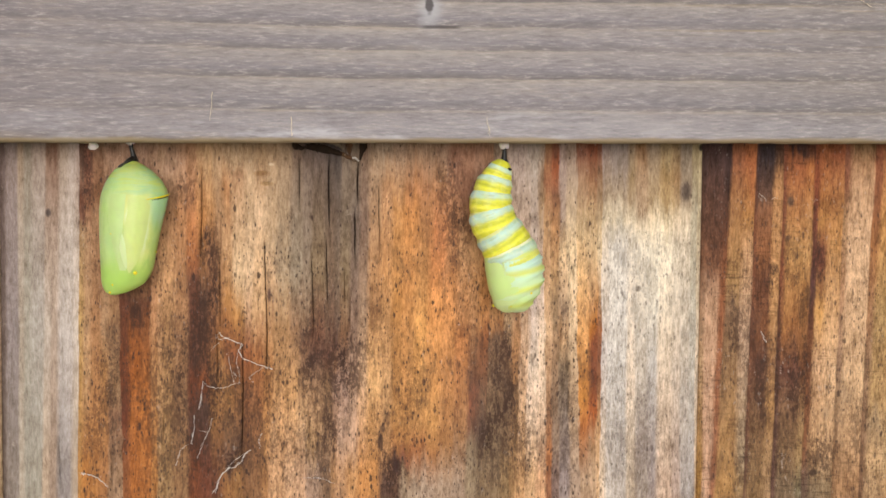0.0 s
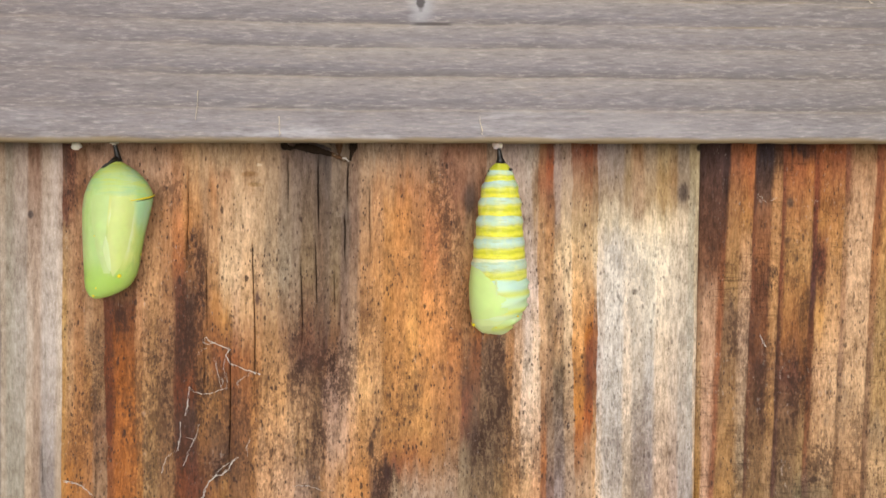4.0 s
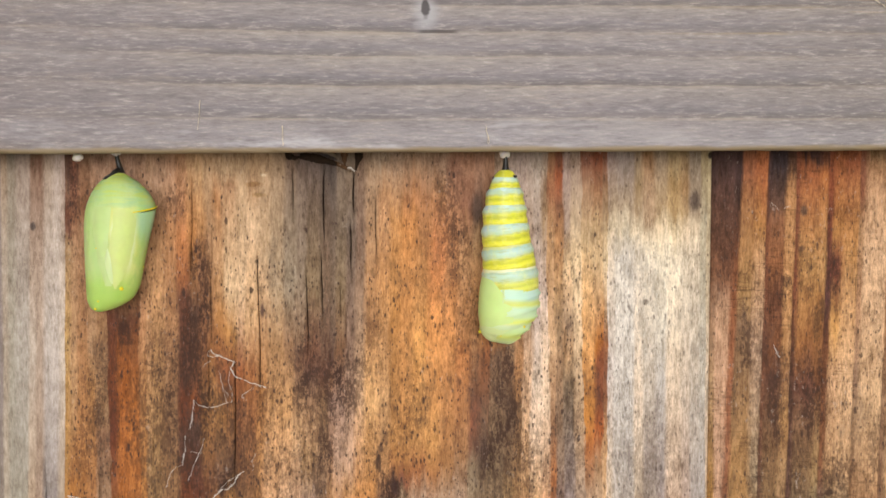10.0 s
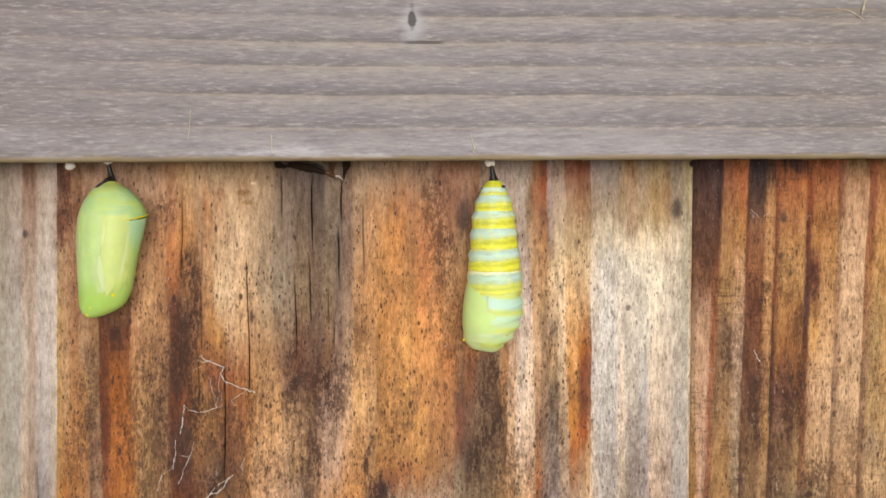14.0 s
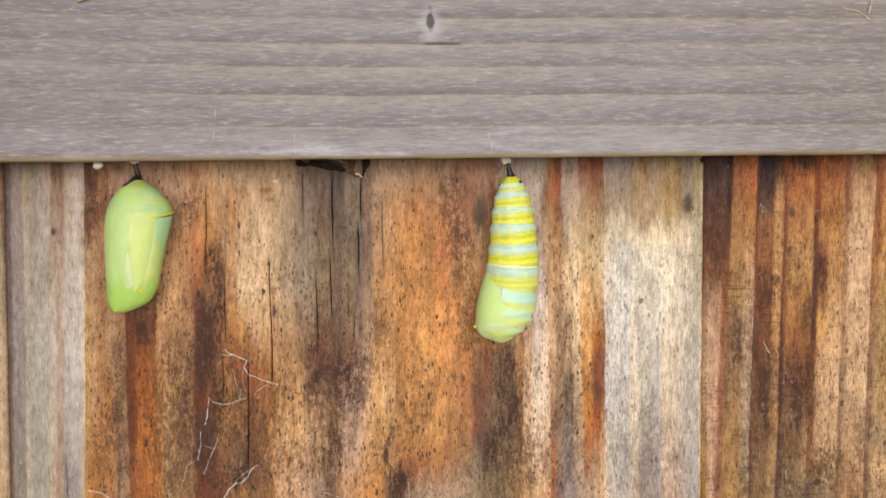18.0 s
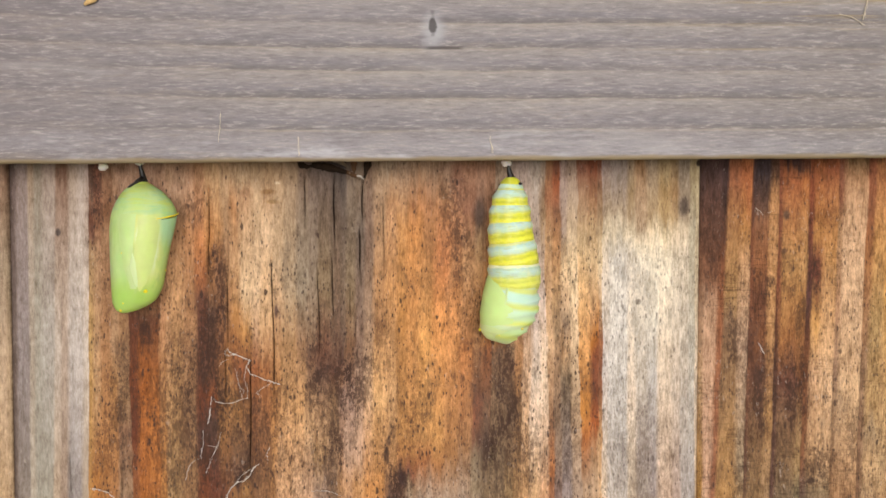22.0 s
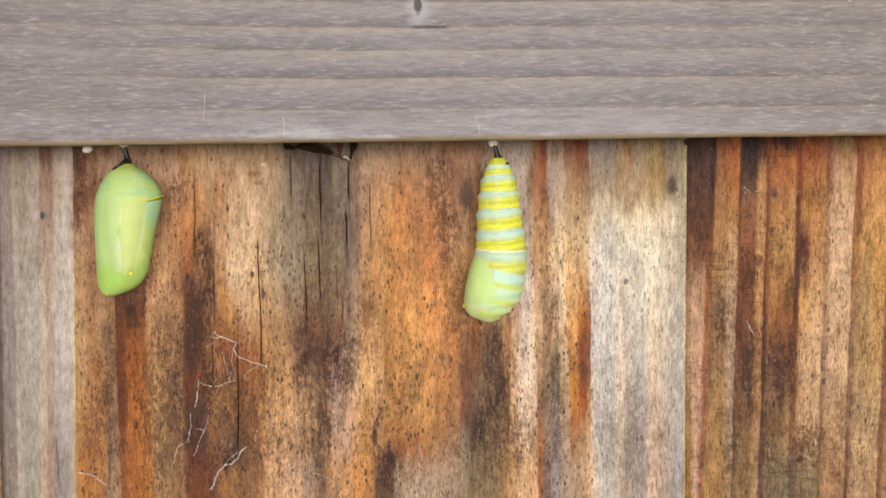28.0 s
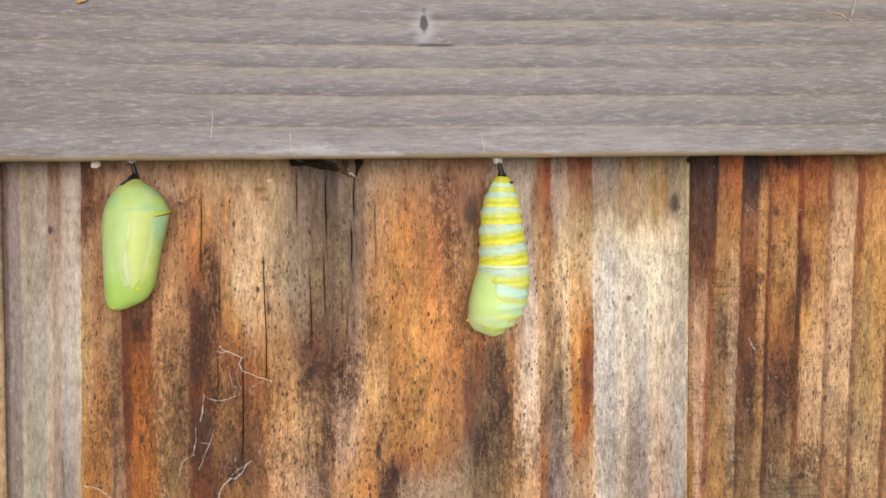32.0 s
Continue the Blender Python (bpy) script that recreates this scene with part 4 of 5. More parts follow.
def green_skin():
    m = Mat("jade_skin", 0.5, 0.25)
    n1 = m.noise(120, 120, 60, 2, 0.5, 3.0)
    wob = m.math("MULTIPLY", m.math("SUBTRACT", n1, 0.5), 3.0)
    xw, zw = m.math("ADD", m.x, wob), m.math("ADD", m.z, wob)
    col = m.mix(m.step(n1, 0.35, 0.7), lin("cbd67c", KC), lin("d6de88", KC))
    blot = m.noise(210, 210, 110, 5, 0.65, 5.0)
    col = m.mix(m.step(blot, 0.52, 0.66, 0.0, 0.75), col, lin("a4c46c", KC))
    col = m.mix(m.step(blot, 0.48, 0.34, 0.0, 0.65), col, lin("dbe6ac", KC))
    # bluish flank, duller shoulders, greener foot
    col = m.mix(m.step(xw, -1.0, -4.5, 0.0, 0.75), col, lin("bcda94", KC))
    col = m.mix(m.step(xw, 2.8, 5.0, 0.0, 0.65), col, lin("a0c866", KC))
    col = m.mix(m.step(zw, -7.2, -4.4, 0.0, 0.65), col, lin("b2d090", KC))
    col = m.mix(m.step(zw, -17.0, -22.0, 0.0, 0.85), col, lin("a8cc62", KC))
    col = m.mix(m.step(zw, -2.4, -0.6, 0.0, 0.8), col, lin("a3a83a", KC))
    # streaked cap above the band
    cap = m.noise(90, 200, 900, 4, 0.65, 12.0)
    col = m.mix(m.math("MULTIPLY", m.step(cap, 0.48, 0.62), m.step(zw, -7.0, -5.0, 0.0, 0.55)), col, lin("98c8a0", KC))
    col = m.mix(m.math("MULTIPLY", m.step(cap, 0.48, 0.36), m.step(zw, -6.5, -3.5, 0.0, 0.7)), col, lin("c6d466", KC))
    # teal flank under the band's end
    flank = m.math("MULTIPLY", m.step(xw, 2.6, 4.4), m.math("MULTIPLY", m.step(zw, -14.5, -9.0), m.step(zw, -6.0, -7.0)))
    col = m.mix(m.math("MULTIPLY", flank, 0.7), col, lin("a6d0ac", KC))
    # pale seams of the wing under the skin
    for cx, cz, rx, rz, slope in ((-0.9, -10.2, 0.45, 2.6, 0.12), (-1.7, -16.5, 0.7, 4.0, -0.22), (2.4, -13.5, 0.4, 6.0, 0.2), (-3.4, -8.0, 0.7, 2.2, 0.1)):
        dx = m.math("ABSOLUTE", m.math("SUBTRACT", m.math("SUBTRACT", m.x, cx), m.math("MULTIPLY", m.math("SUBTRACT", m.z, cz), slope)))
        dz = m.math("ABSOLUTE", m.math("SUBTRACT", m.z, cz))
        col = m.mix(m.math("MULTIPLY", m.math("MULTIPLY", m.step(m.math("ADD", dx, m.math("MULTIPLY", m.math("SUBTRACT", blot, 0.5), 3.0)), rx * 2.0, 0.0), m.step(dz, rz * 1.2, 0.0)), 0.55), col, lin("d8e8bc", KC))
    m.b.inputs["Subsurface Weight"].default_value = 0.6
    m.b.inputs["Subsurface Radius"].default_value = (0.0018, 0.0026, 0.0008)
    col = m.mix(m.step(m.noise(420, 420, 160, 4, 0.7, 8.0), 0.5, 0.7, 0.0, 0.4), col, lin("a4c86c", KC))
    m.bump(m.noise(500, 500, 300, 3, 0.6, 1.0), 0.0003, 0.4)
    return m.done(col)


skin = green_skin()
panel_skin = plain("yellow_green_case", "cfdf8a", 0.45, 0.3, KC, 0.6, (0.0018, 0.0026, 0.0008), 0.22, 190)
flank_skin = plain("bluish_green_case", "c4dd92", 0.45, 0.3, KC, 0.6, (0.0018, 0.0026, 0.0008), 0.2, 170)
margin_skin = plain("pale_margin", "cde2a0", 0.5, 0.25, KC, 0.35)


def loft(sections, sides=28, mid=None):
    """A skin through sections (z, centre x, centre y, half width, half depth)."""
    out = []
    for a, b in zip(sections, sections[1:]):
        for k in range(4):
            t = k / 4
            out.append([p + (q - p) * t for p, q in zip(a, b)])
    out.append(list(sections[-1]))
    for _ in range(2):
        out = [out[0]] + [[(p + 2 * q + r) / 4 for p, q, r in zip(a, b, c)] for a, b, c in zip(out, out[1:], out[2:])] + [out[-1]]
    verts, faces = [], []
    for z, cx, cy, rx, ry in out:
        for s in range(sides):
            a = 2 * math.pi * s / sides
            verts.append(Vector((cx + rx * math.cos(a), cy + ry * math.sin(a), z)) / 1000)
    for i in range(len(out) - 1):
        for s in range(sides):
            q = (s + 1) % sides
            faces.append((i * sides + s, (i + 1) * sides + s, (i + 1) * sides + q, i * sides + q))
    faces.append(tuple(range(sides)))
    faces.append(tuple(range((len(out) - 1) * sides, len(out) * sides))[::-1])
    return verts, faces


CHRYSALIS = [(0.0, 0.0, 0, 0.5, 0.5), (-0.6, 0.0, 0, 1.7, 1.6), (-2.0, 0.2, 0, 3.7, 3.4), (-4.0, 0.45, 0, 5.3, 4.9), (-6.3, 0.55, 0, 6.3, 5.6), (-9, 0.1, 0, 6.2, 5.6),
             (-13, -0.4, 0, 5.7, 5.4), (-17, -0.75, 0, 5.25, 5.0), (-20.5, -0.95, 0, 4.9, 4.5), (-23, -1.6, 0, 4.15, 3.5), (-24.1, -2.3, 0, 3.1, 2.6), (-24.9, -3.0, 0, 1.9, 1.7), (-25.3, -3.4, 0, 0.7, 0.7)]
chrysalis = tagged(new("chrysalis"), "smooth jade-green chrysalis with gold dots hanging from the rail", "chrysalis")
chrysalis.location = (-0.1124, -0.0125, 1.2025)
chrysalis.rotation_euler = (0, radians(0), radians(8))
v, f = loft(CHRYSALIS)
mesh_ob("body", v, f, skin, chrysalis)
v, f = tube([(-0.0003, 0, 0.0040), (-0.0001, 0, 0.0024), (0.0003, 0, 0.0008), (0.0003, 0, -0.0002)], [0.00035, 0.0004, 0.00055, 0.001], 10)
mesh_ob("stalk", v, f, black_stalk, chrysalis, "black stalk")


def on_skin(sections, z, ang, out=0.0):
    """A point on a loft at height z (mm) and angle (degrees, -90 faces the viewer)."""
    for a, b in zip(sections, sections[1:]):
        if b[0] <= z <= a[0]:
            t = (z - a[0]) / (b[0] - a[0])
            _, cx, cy, rx, ry = [p + (q - p) * t for p, q in zip(a, b)]
            c, s = math.cos(radians(ang)), math.sin(radians(ang))
            return Vector((cx + (rx + out) * c, cy + (ry + out) * s, z)) / 1000
    return Vector((0, 0, z)) / 1000


def ridge(name, sections, path, r, material, parent, label=""):
    pts = [on_skin(sections, z, a, o) for z, a, o in path]
    n = len(pts)
    rad = [r * (0.35 + 0.65 * math.sin(math.pi * (i + 0.5) / n)) / 1000 for i in range(n)]
    v, f = tube(pts, rad, 6)
    return mesh_ob(name, v, f, material, parent, label)


def bead(sections, z, ang, r, material, parent, name="gold_dot", label="shining gold dot"):
    v, f = blob(on_skin(sections, z, ang, 0.02), r / 1000, (1, 1, 0.85), 0.1, 6, 10)
    return mesh_ob(name, v, f, material, parent, label)


def span(a, b, n=10):
    return [tuple(p + (q - p) * i / (n - 1) for p, q in zip(a, b)) for i in range(n)]



def panel(name, sections, left, right, z0, z1, out, material, parent, label="", n=26, m=12):
    """A thin raised case on a skin; left(t), right(t): its edges across (mm) from z0 down to z1."""
    verts, faces = [], []
    for j in range(n + 1):
        t = j / n
        z = z0 + (z1 - z0) * t
        for a, b in zip(sections, sections[1:]):
            if b[0] <= z <= a[0]:
                f = (z - a[0]) / (b[0] - a[0])
                cx, rx = a[1] + (b[1] - a[1]) * f, a[3] + (b[3] - a[3]) * f
                break
        for k in range(m + 1):
            q = k / m
            x = left(t) + (right(t) - left(t)) * q
            ang = -math.degrees(math.acos(max(-0.98, min(0.98, (x - cx) / rx))))
            lift = -0.015 + 0.03 * nz(x * 0.9, z * 0.5, 3.0) + out * (1 - abs(2 * q - 1) ** 2) * min(1, 8 * t, 8 * (1 - t))
            verts.append(on_skin(sections, z, ang, lift))
    for j in range(n):
        for k in range(m):
            i = j * (m + 1) + k
            faces.append((i, i + m + 1, i + m + 2, i + 1))
    return mesh_ob(name, verts, faces, material, parent, label)


def curve_of(points):
    """A smooth course through (share, value) points."""
    def value(t):
        for (a, p), (b, q) in zip(points, points[1:]):
            if t <= b:
                f = (t - a) / (b - a)
                f = f * f * (3 - 2 * f) * 0.5 + f * 0.5
                return p + (q - p) * f
        return points[-1][1]
    return value


panel("wing_case", CHRYSALIS, curve_of([(0, -1.0), (0.2, -0.9), (0.35, -1.4), (0.62, -2.0), (0.85, -1.5), (1, -0.8)]), curve_of([(0, 2.0), (0.12, 3.2), (0.38, 2.7), (0.62, 2.0), (0.86, 0.8), (1, -0.5)]),
      -6.6, -20.9, 0.10, panel_skin, chrysalis, "yellow-green wing case")
panel("wing_margin", CHRYSALIS, curve_of([(0, -2.1), (0.4, -2.6), (0.8, -2.0), (1, -1.3)]), curve_of([(0, -1.8), (0.4, -1.0), (0.8, -0.8), (1, -0.95)]), -13.6, -20.0, 0.10, margin_skin, chrysalis, "pale wing margin")
panel("flank_case", CHRYSALIS, curve_of([(0, -4.3), (0.3, -4.4), (0.7, -3.6), (1, -2.4)]), curve_of([(0, -1.2), (0.3, -1.6), (0.7, -2.2), (1, -1.2)]), -6.2, -20.4, 0.08, flank_skin, chrysalis, "bluish green flank")
ridge("gold_band", CHRYSALIS, span((-7.2, -70, -0.02), (-6.2, -2, 0.12), 14), 0.17, gold, chrysalis, "yellow gold band")
ridge("band_shadow_line", CHRYSALIS, span((-7.35, -60, -0.02), (-6.5, 0, 0.03), 14), 0.08, chitin_dark, chrysalis, "dark line under the band")
for z, a, r in ((-20.9, -72, 0.42), (-13.6, -128, 0.14), (-23.2, -120, 0.2), (-24.7, -128, 0.28), (-17.2, -14, 0.18)):
    bead(CHRYSALIS, z, a, r, gold, chrysalis)
v, f = tube([(0.0002, -0.0003, 0.0003), (-0.0007, -0.0010, -0.0001), (-0.0014, -0.0013, -0.0006), (-0.0021, -0.0013, -0.0011), (-0.0026, -0.0010, -0.0013)], [0.0006, 0.0004, 0.00022, 0.0003, 0.0001], 8)
mesh_ob("stalk_foot", v, f, black_stalk, chrysalis, "black foot of the stalk on the cap")


# ---- the pupa that casts about on its stalk ----
KP = 0.98


def band_skin(name, pale, edge="d8dc9a"):
    """Yellow and bluish white belts, from the mesh's own belt coordinate, wider in yellow along the back."""
    m = Mat(name, 0.5, 0.3)
    at = m.n.new("ShaderNodeAttribute")
    at.attribute_name = "belt"
    bk = m.n.new("ShaderNodeAttribute")
    bk.attribute_name = "back"
    wob = m.math("SUBTRACT", m.noise(500, 500, 200, 3, 0.6, 2.0), 0.5)
    s = m.math("ADD", m.math("ADD", at.outputs["Fac"], m.math("MULTIPLY", wob, 0.26)), m.math("MULTIPLY", bk.outputs["Fac"], 0.05))
    col = m.ramp(s, [(-0.2, "c6ca34"), (-0.08, "d6d63c"), (0.01, edge), (0.08, edge), (0.14, "b6d6cc"), (0.3, "c8e3da"), (0.48, "c6dcba"), (0.53, "cdd48a"), (0.62, "e2e24a"), (0.74, "cfd03c"), (0.82, "e6e442"), (0.92, "efeb54"), (1.0, "d8d640"), (1.2, "d0ce44")], -0.3, 1.3, KP)
    col = m.mix(pale, col, lin("c4d8a4", KP))
    fine = m.noise(900, 900, 500, 3, 0.6, 7.0)
    col = m.mix(m.step(fine, 0.45, 0.7, 0.0, 0.35), col, lin("f2ef9a", KP))
    crease = m.noise(260, 260, 1500, 3, 0.65, 11.0)
    col = m.mix(m.step(crease, 0.53, 0.66, 0.0, 0.4), col, lin("b4b646", KP))
    col = m.mix(m.step(m.noise(260, 260, 260, 2, 0.5, 9.0), 0.55, 0.75, 0.0, 0.35), col, lin("b9cf9a", KP))
    m.b.inputs["Subsurface Weight"].default_value = 0.4
    m.b.inputs["Subsurface Radius"].default_value = (0.002, 0.0024, 0.0008)
    m.bump(m.math("ADD", fine, m.math("SUBTRACT", m.noise(300, 300, 1200, 2, 0.5, 4.0), crease)), 0.0004, 0.5)
    return m.done(col)


def thorax_skin():
    m = Mat("green_thorax", 0.5, 0.3)
    n1 = m.noise(200, 200, 300, 2, 0.5, 3.0)
    zz = m.math("ADD", m.z, m.math("MULTIPLY", m.math("SUBTRACT", n1, 0.5), 1.0))
    col = m.ramp(zz, [(-10.6, "d0e2b4"), (-9.0, "cbe0a0"), (-8.0, "cddc70"), (-7.0, "c4dc98"), (-5.8, "cfe4b4"), (-5.0, "d4de6a"), (-4.2, "cae2ac"), (-2.6, "c8e4c2"), (-1.8, "d2dc74"), (-1.2, "d0de90"), (-0.6, "c4e2ce"), (0.9, "c4e2ce"), (1.3, "d4de84"), (1.8, "d6de80"), (2.4, "c6dab0")], -11, 3, KP)
    m.b.inputs["Subsurface Weight"].default_value = 0.4
    m.b.inputs["Subsurface Radius"].default_value = (0.002, 0.0026, 0.0009)
    m.bump(m.noise(500, 500, 900, 3, 0.6, 1.0), 0.0002, 0.4)
    return m.done(col)


belts, faint_belts, thorax_mat = band_skin("belted_skin", 0.0), band_skin("faint_belts", 0.22, "faf8d8"), thorax_skin()
case_skin = plain("fresh_wing_case", "cde694", 0.5, 0.2, KP, 0.4, (0.002, 0.0028, 0.0009), 0.1, 200)
head_skin = plain("pale_head_case", "cfe29a", 0.36, 0.45, KP, 0.4, (0.002, 0.0026, 0.001), 0.1, 300)
fold_skin = plain("pale_fold", "cde2a0", 0.6, 0.12, KP, 0.4, (0.002, 0.0028, 0.0009))
REST = 31.0
CUTS = [0.0, 0.11, 0.214, 0.324, 0.45, 0.584, 0.70]


def girth(u):
    """Half width of the pupa (mm) at a share of its length."""
    pts = [(-0.03, 0.9), (0.0, 1.1), (0.015, 1.6), (0.06, 2.5), (0.14, 3.3), (0.235, 3.9), (0.375, 4.35), (0.485, 4.65), (0.58, 5.0), (0.68, 5.3), (0.8, 5.4), (0.87, 5.1), (0.93, 4.2), (0.975, 2.7), (1.0, 0.9)]
    for a, b in zip(pts, pts[1:]):
        if a[0] <= u <= b[0]:
            return a[1] + (b[1] - a[1]) * (u - a[0]) / (b[0] - a[0])
    return pts[-1][1]


pupa = tagged(new("pupa"), "freshly moulted yellow and green banded pupa wriggling under the rail", "pupa")
pupa.location = HANG


def segment(i):
    u0, u1 = CUTS[i], CUTS[i + 1]
    n, sides = 22, 36
    verts, faces, belt, back = [], [], [], []
    umid = (u0 + u1) / 2
    for j in range(n + 1):
        first = -0.32 if i else -0.06
        s = first + (1.38 - first) * j / n
        u = u0 + (u1 - u0) * s
        bulge = 0.07 * math.cos(2 * math.pi * (s - 0.28)) + 0.05 * math.cos(4 * math.pi * (s - 0.3))
        tuck = max(0, -s) * 1.5 + max(0, s - 1) * 0.9
        r = girth(max(u, -0.03)) * (1 - tuck * 0.5) + bulge * (0.5 + girth(max(u, 0)) * 0.18)
        if i == 0 and s < 0.25:
            r = girth(max(u, -0.03)) * (0.45 if s < 0 else 1.0)
        for k in range(sides):
            a = 2 * math.pi * k / sides
            fold = max(0, -math.cos(a)) * 0.13 * math.cos(math.pi * min(1, abs(s - 0.5) / 0.75)) if 0 < i < 5 else 0
            rr = r + fold + 0.05 * math.sin(9 * s + 2 * a) * math.sin(a * 3 + i)
            verts.append((rr * math.cos(a) / 1000, 0.95 * rr * math.sin(a) / 1000, -(u - umid) * REST / 1000))
            belt.append(0.85 * s if i == 5 else s if i > 3 else 0.12 + 0.88 * s if i > 2 else 0.24 + 0.76 * s if i else -0.12 if s < 0.34 else (s - 0.34) * 1.1 + 0.2)
            back.append(math.cos(a))
    for j in range(n):
        for k in range(sides):
            q = (k + 1) % sides
            faces.append((j * sides + k, (j + 1) * sides + k, (j + 1) * sides + q, j * sides + q))
    faces.append(tuple(range(sides)))
    faces.append(tuple(range(n * sides, (n + 1) * sides))[::-1])
    ob = mesh_ob("abdomen_segment", verts, faces, faint_belts if i == 5 else belts, pupa, "yellow and bluish white belted ring")
    for name, values in (("belt", belt), ("back", back)):
        ob.data.attributes.new(name, "FLOAT", "POINT").data.foreach_set("value", values)
    return ob


segments = [segment(i) for i in range(6)]
v, f = tube([(0, 0, 0.0006), (0, 0, -0.0012), (0, 0, -0.0026), (0, 0, -0.0036)], [0.0003, 0.0004, 0.0006, 0.0010], 10)
stalk = mesh_ob("stalk", v, f, black_stalk, pupa, "black stalk")
for a, dz, r in ((-168, 0.1, 0.3), (-38, 1.1, 0.36)):
    z = -0.6 + segments[0].dimensions.z * 0.30 * dz
    v, f = blob((0.0021 * math.cos(radians(a)), 0.0021 * math.sin(radians(a)), z / 1000 + 0.0008 + 0.0004 * dz), r / 1000, (1.3, 1, 0.8), 0.4, 6, 8, seed=a)
    mesh_ob("black_speck", v, f, black_stalk, segments[0], "black speck")

# the fore part: thorax, with wing cases and head; its origin is at the share 0.70 of the length
TH = 0.70
FORE = 9.6
BELLY = [(-5.6, 4.75), (-3.0, 5.1), (0.0, 5.5), (3.5, 5.6), (6.4, 5.55), (7.4, 5.4), (8.1, 4.6), (8.8, 3.5), (9.35, 2.2), (9.6, 0.5)]
BACK = [(-5.6, 4.7), (-2.0, 5.3), (1.0, 5.5), (2.6, 5.35), (4.1, 4.96), (5.4, 4.4), (7.1, 3.2), (8.4, 2.0), (9.3, 0.9), (9.6, 0.1)]


def between(table, d):
    for a, b in zip(table, table[1:]):
        if d <= b[0]:
            return a[1] + (b[1] - a[1]) * max(0, d - a[0]) / (b[0] - a[0])
    return table[-1][1]


def fore(z, a, lift=0.0):
    """A point (mm) on the thorax at height z and angle a (radians; pi is the belly)."""
    v, d = between(BELLY, -z), between(BACK, -z)
    cx, rx = (d - v) / 2, (d + v) / 2
    ry = min(rx, 5.3) * 0.96
    c, s = math.cos(a), math.sin(a)
    return ((cx + (rx + lift) * c) / 1000, (ry + lift) * s / 1000, z / 1000)


n, sides = 60, 44
verts, faces = [], []
for j in range(n + 1):
    z = 4.2 - (4.2 + FORE) * j / n
    for k in range(sides):
        a = 2 * math.pi * k / sides
        skew = 2 * math.pi * (z + 0.4 + 0.9 * math.sin(a) ** 2 - 0.7 * math.cos(a)) / 2.3
        wave = 0.17 * math.cos(skew) + 0.07 * math.cos(2.7 * skew + 1)
        verts.append(fore(z, a, wave * max(0, math.cos(a) + 0.4) * (1 if z > -8.5 else 0) - 0.04 * max(0.0, z + 0.2) * 5))
for j in range(n):
    for k in range(sides):
        q = (k + 1) % sides
        faces.append((j * sides + k, (j + 1) * sides + k, (j + 1) * sides + q, j * sides + q))
faces += [tuple(range(sides)), tuple(range(n * sides, (n + 1) * sides))[::-1]]
thorax = mesh_ob("thorax", verts, faces, thorax_mat, pupa, "pale green thorax with faint belts")


def wing_half(t):
    """Half the angle that the wing cases span, by the share of their length."""
    return 3 + 104 * (1 - (1 - t) ** 2.2)


def shell(z_top, z_low, edge, out, material, name, label, parent, side=0):
    """A thin raised case over the belly side of the thorax; edge(z): half the angle that it spans."""
    n, m = 22, 26
    verts, faces = [], []
    for j in range(n + 1):
        z = z_top + (z_low - z_top) * j / n
        half = edge(j / n)
        for k in range(m + 1):
            q = -1 + 2 * k / m
            a = radians(180 + half * q)
            lift = out * (1 - abs(q) ** 3) * min(1, 4 * j / n + 0.05) * min(1, 5 * (1 - j / n) + 0.05) - 0.04
            verts.append(fore(z, a, lift))
    for j in range(n):
        for k in range(m):
            i = j * (m + 1) + k
            faces.append((i, i + m + 1, i + m + 2, i + 1))
    return mesh_ob(name, verts, faces, material, parent, label)


shell(5.4, -6.3, wing_half, 0.34, case_skin, "wing_case", "smooth green wing cases", thorax)
shell(-5.9, -9.2, lambda t: 112 - 40 * t, 0.12, head_skin, "head_case", "pale blunt head case", thorax)
for z, a, r in ((-6.6, 150, 2.9), (-6.6, 210, 2.9)):
    x, y, w = fore(z, radians(a), 0.06 - r)
    v, f = blob((x, y, w), r / 1000, (1, 1, 0.9), 0.06, 12, 18, seed=a)
    mesh_ob("head_lobe", v, f, head_skin, thorax, "pale rounded lobe")
# edges of the feelers beside the wing case, and the seam of the head
for z0, a0, z1, a1, r in ((1.6, 258, -6.4, 240, 0.11), (1.6, 102, -6.4, 120, 0.11), (-6.9, 235, -7.2, 180, 0.1), (-6.9, 125, -7.2, 180, 0.1)):
    pts = []
    for k in range(9):
        t = k / 8
        pts.append(Vector(fore(z0 + (z1 - z0) * t, radians(a0 + (a1 - a0) * t + 9 * math.sin(math.pi * t)), -0.40)))
    v, f = tube(pts, [(0.16 + 3.2 * r * math.sin(math.pi * (k + 0.6) / 9.2)) / 1000 for k in range(9)], 12)
    mesh_ob("fold", v, f, fold_skin, thorax, "pale raised fold")
for z, a, r in ((-7.3, 200, 0.36), (-7.3, 160, 0.36), (-7.7, 268, 0.14), (-7.7, 92, 0.14), (-5.9, 318, 0.22)):
    x, y, w = fore(z, radians(a), 0.12)
    v, f = blob((x, y, w), r / 1000, (1, 1, 0.9), 0.1, 6, 10)
    mesh_ob("gold_dot", v, f, gold, thorax, "shining gold dot")


